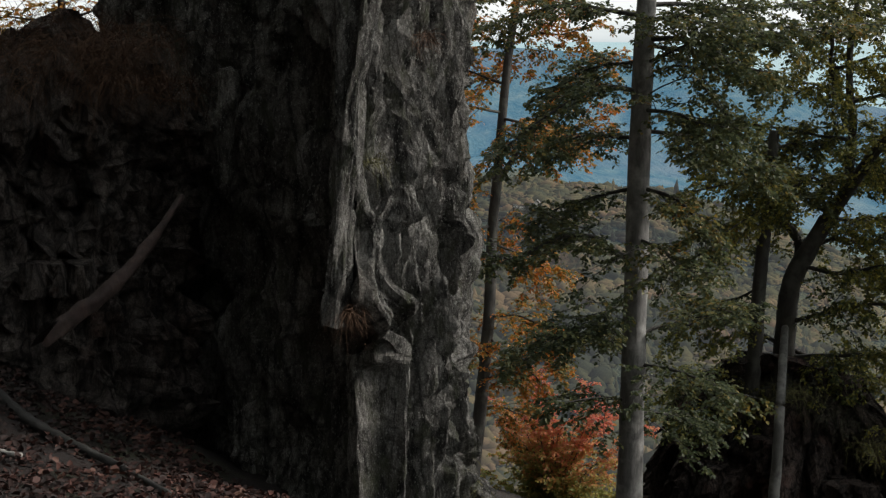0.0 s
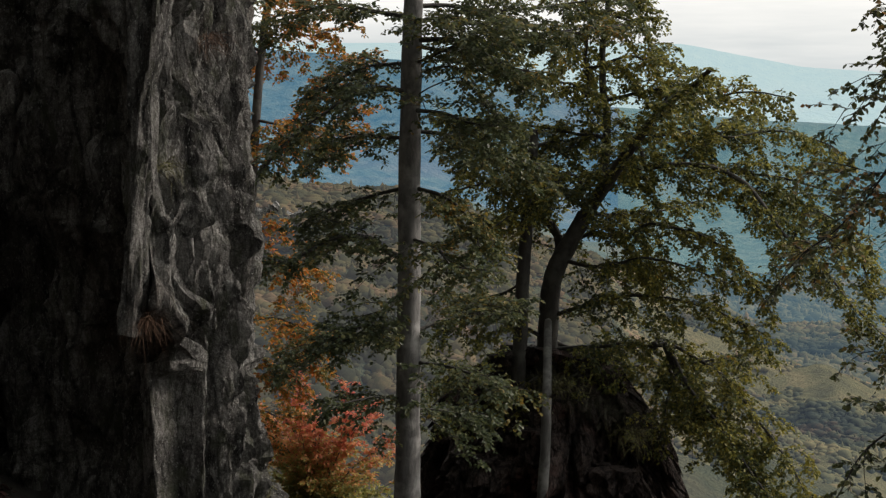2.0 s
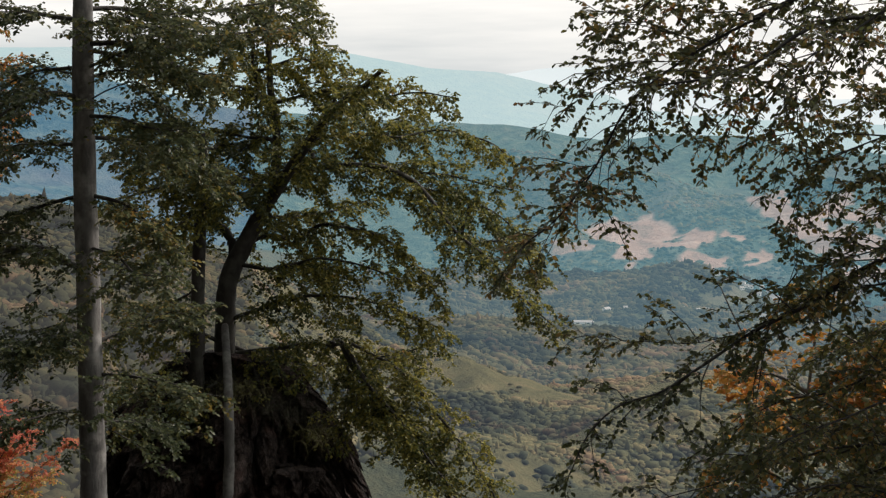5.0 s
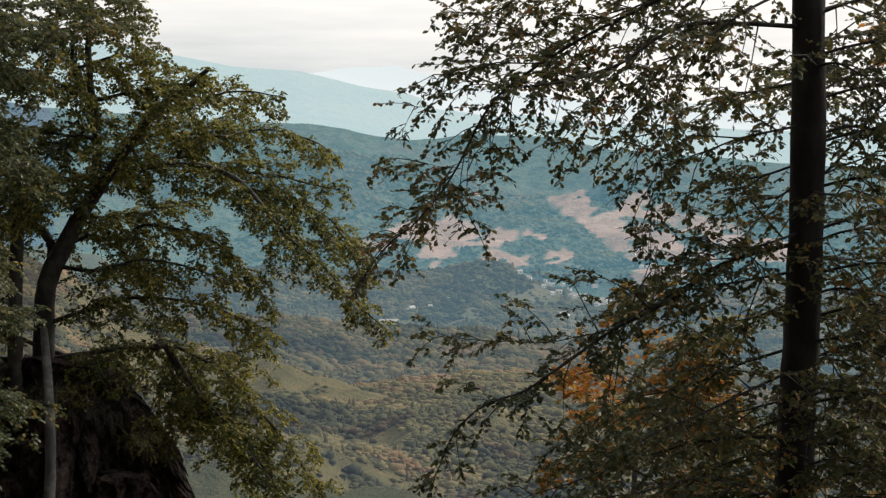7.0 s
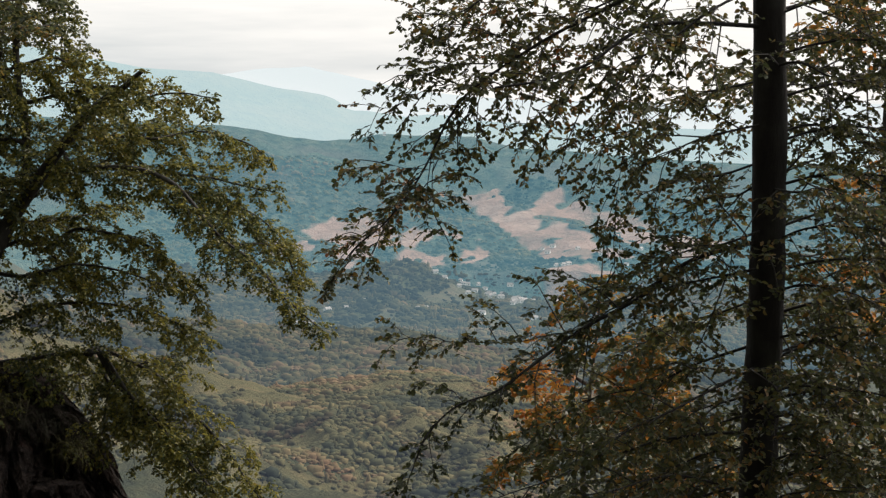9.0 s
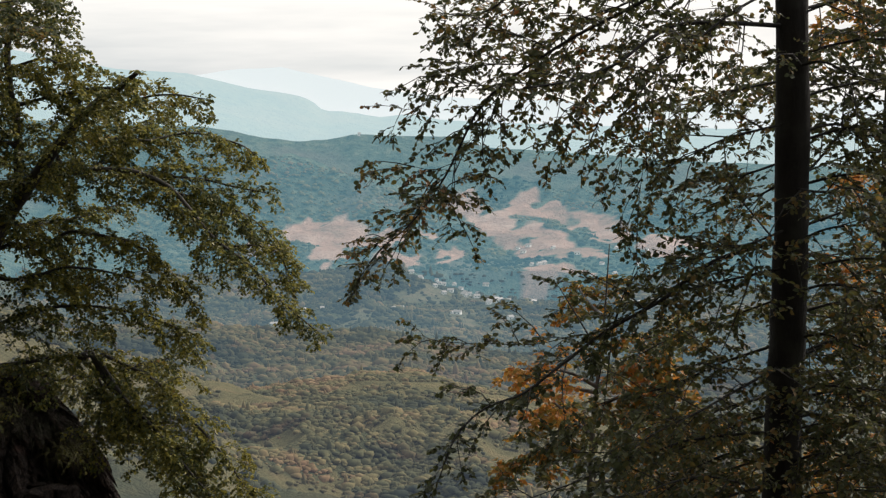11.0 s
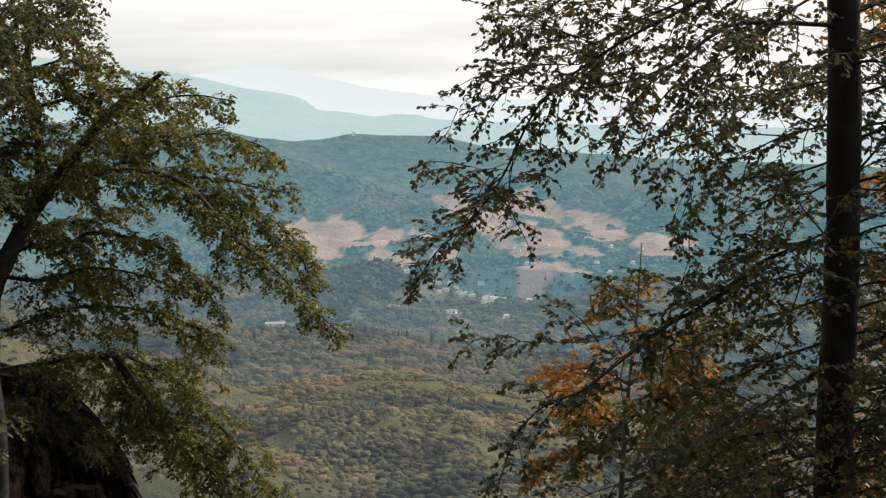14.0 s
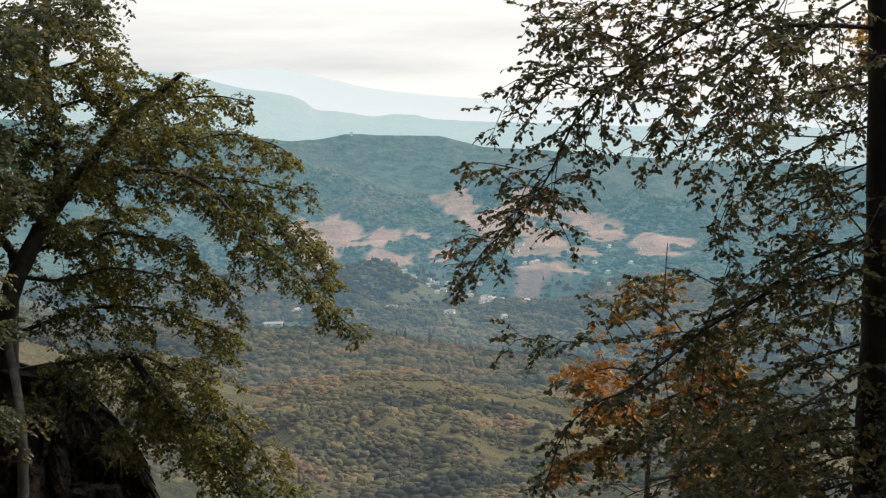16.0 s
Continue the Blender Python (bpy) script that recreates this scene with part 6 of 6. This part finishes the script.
for i in range(14):                                                 # along the brow of the bank
    u = i / 13
    x, y = -11.5 - 2.6 * u + rng.uniform(-0.25, 0.25), 10.3 - 3.0 * u + rng.uniform(-0.3, 0.3)
    top = -0.05 + 0.55 * noise.fractal(Vector((x * 0.7, y * 0.7, 4.0)), 1.0, 2.0, 4)
    grass_tuft((x, y, top), 300, rng.uniform(0.45, 0.75), (0.3, -0.4, rng.uniform(0.3, 0.8)), 0.22, GRASS_DRY, 60 + i, "long rust-brown grass on the brow of the bank")
for i, (x, y, z) in enumerate(((-9.3, 12.9, -4.95), (-9.7, 12.6, -4.9), (-11.0, 26.4, -7.3), (-12.3, 25.7, -6.35))):
    grass_tuft((x, y, z), 260, 0.45, (0.2, -0.4, 0.5), 0.22, GRASS_YELLOW, 30 + i, "yellow-green grass tuft growing at the rock")


def strewn(name, count, x0, x1, y0, y1, size, mat, seed, label):
    """Fallen leaves lying on the ground."""
    rng = np.random.default_rng(seed)
    at = np.stack([rng.uniform(x0, x1, count), rng.uniform(y0, y1, count)], 1)
    at = np.column_stack([at, [ground_at(x, y) for x, y in at] + rng.uniform(0.005, 0.04, count)])
    way = rng.normal(0, 1, (count, 3)) * np.array([1, 1, 0.35])
    way /= np.linalg.norm(way, axis=1)[:, None]
    across = np.cross(np.array([0, 0, 1.0]) + rng.normal(0, 0.5, (count, 3)), way)
    across /= np.linalg.norm(across, axis=1)[:, None]
    nor = np.cross(way, across)
    s = (size * rng.uniform(0.6, 1.2, count))[:, None, None]
    form = LEAF_FORM[None]
    pts = at[:, None] + s * (form[..., 0:1] * way[:, None] + form[..., 1:2] * across[:, None] + form[..., 2:3] * nor[:, None] * rng.uniform(0.5, 4, (count, 1, 1)))
    i = np.arange(count)[:, None] * 6
    quads = np.concatenate([i + np.array([[0, 3, 2, 1]]), i + np.array([[0, 5, 4, 3]])])
    return tagged(quad_mesh(name, pts.reshape(-1, 3), quads, mat), label, "leaves", kind="stuff")


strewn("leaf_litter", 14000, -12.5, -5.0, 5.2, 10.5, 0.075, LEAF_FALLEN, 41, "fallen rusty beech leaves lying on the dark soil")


for i, (x, y, z) in enumerate(((-12.6, 26.0, -6.25), (-11.9, 26.3, -6.7), (-13.8, 25.8, -6.35), (-11.4, 26.9, -7.0), (-14.6, 25.9, -6.7))):
    grass_tuft((x, y, z), 260, 0.34, (0.15, -0.55, 0.05), 0.32, GRASS_DARK, 50 + i, "dark grass and moss hanging over the outcrop")
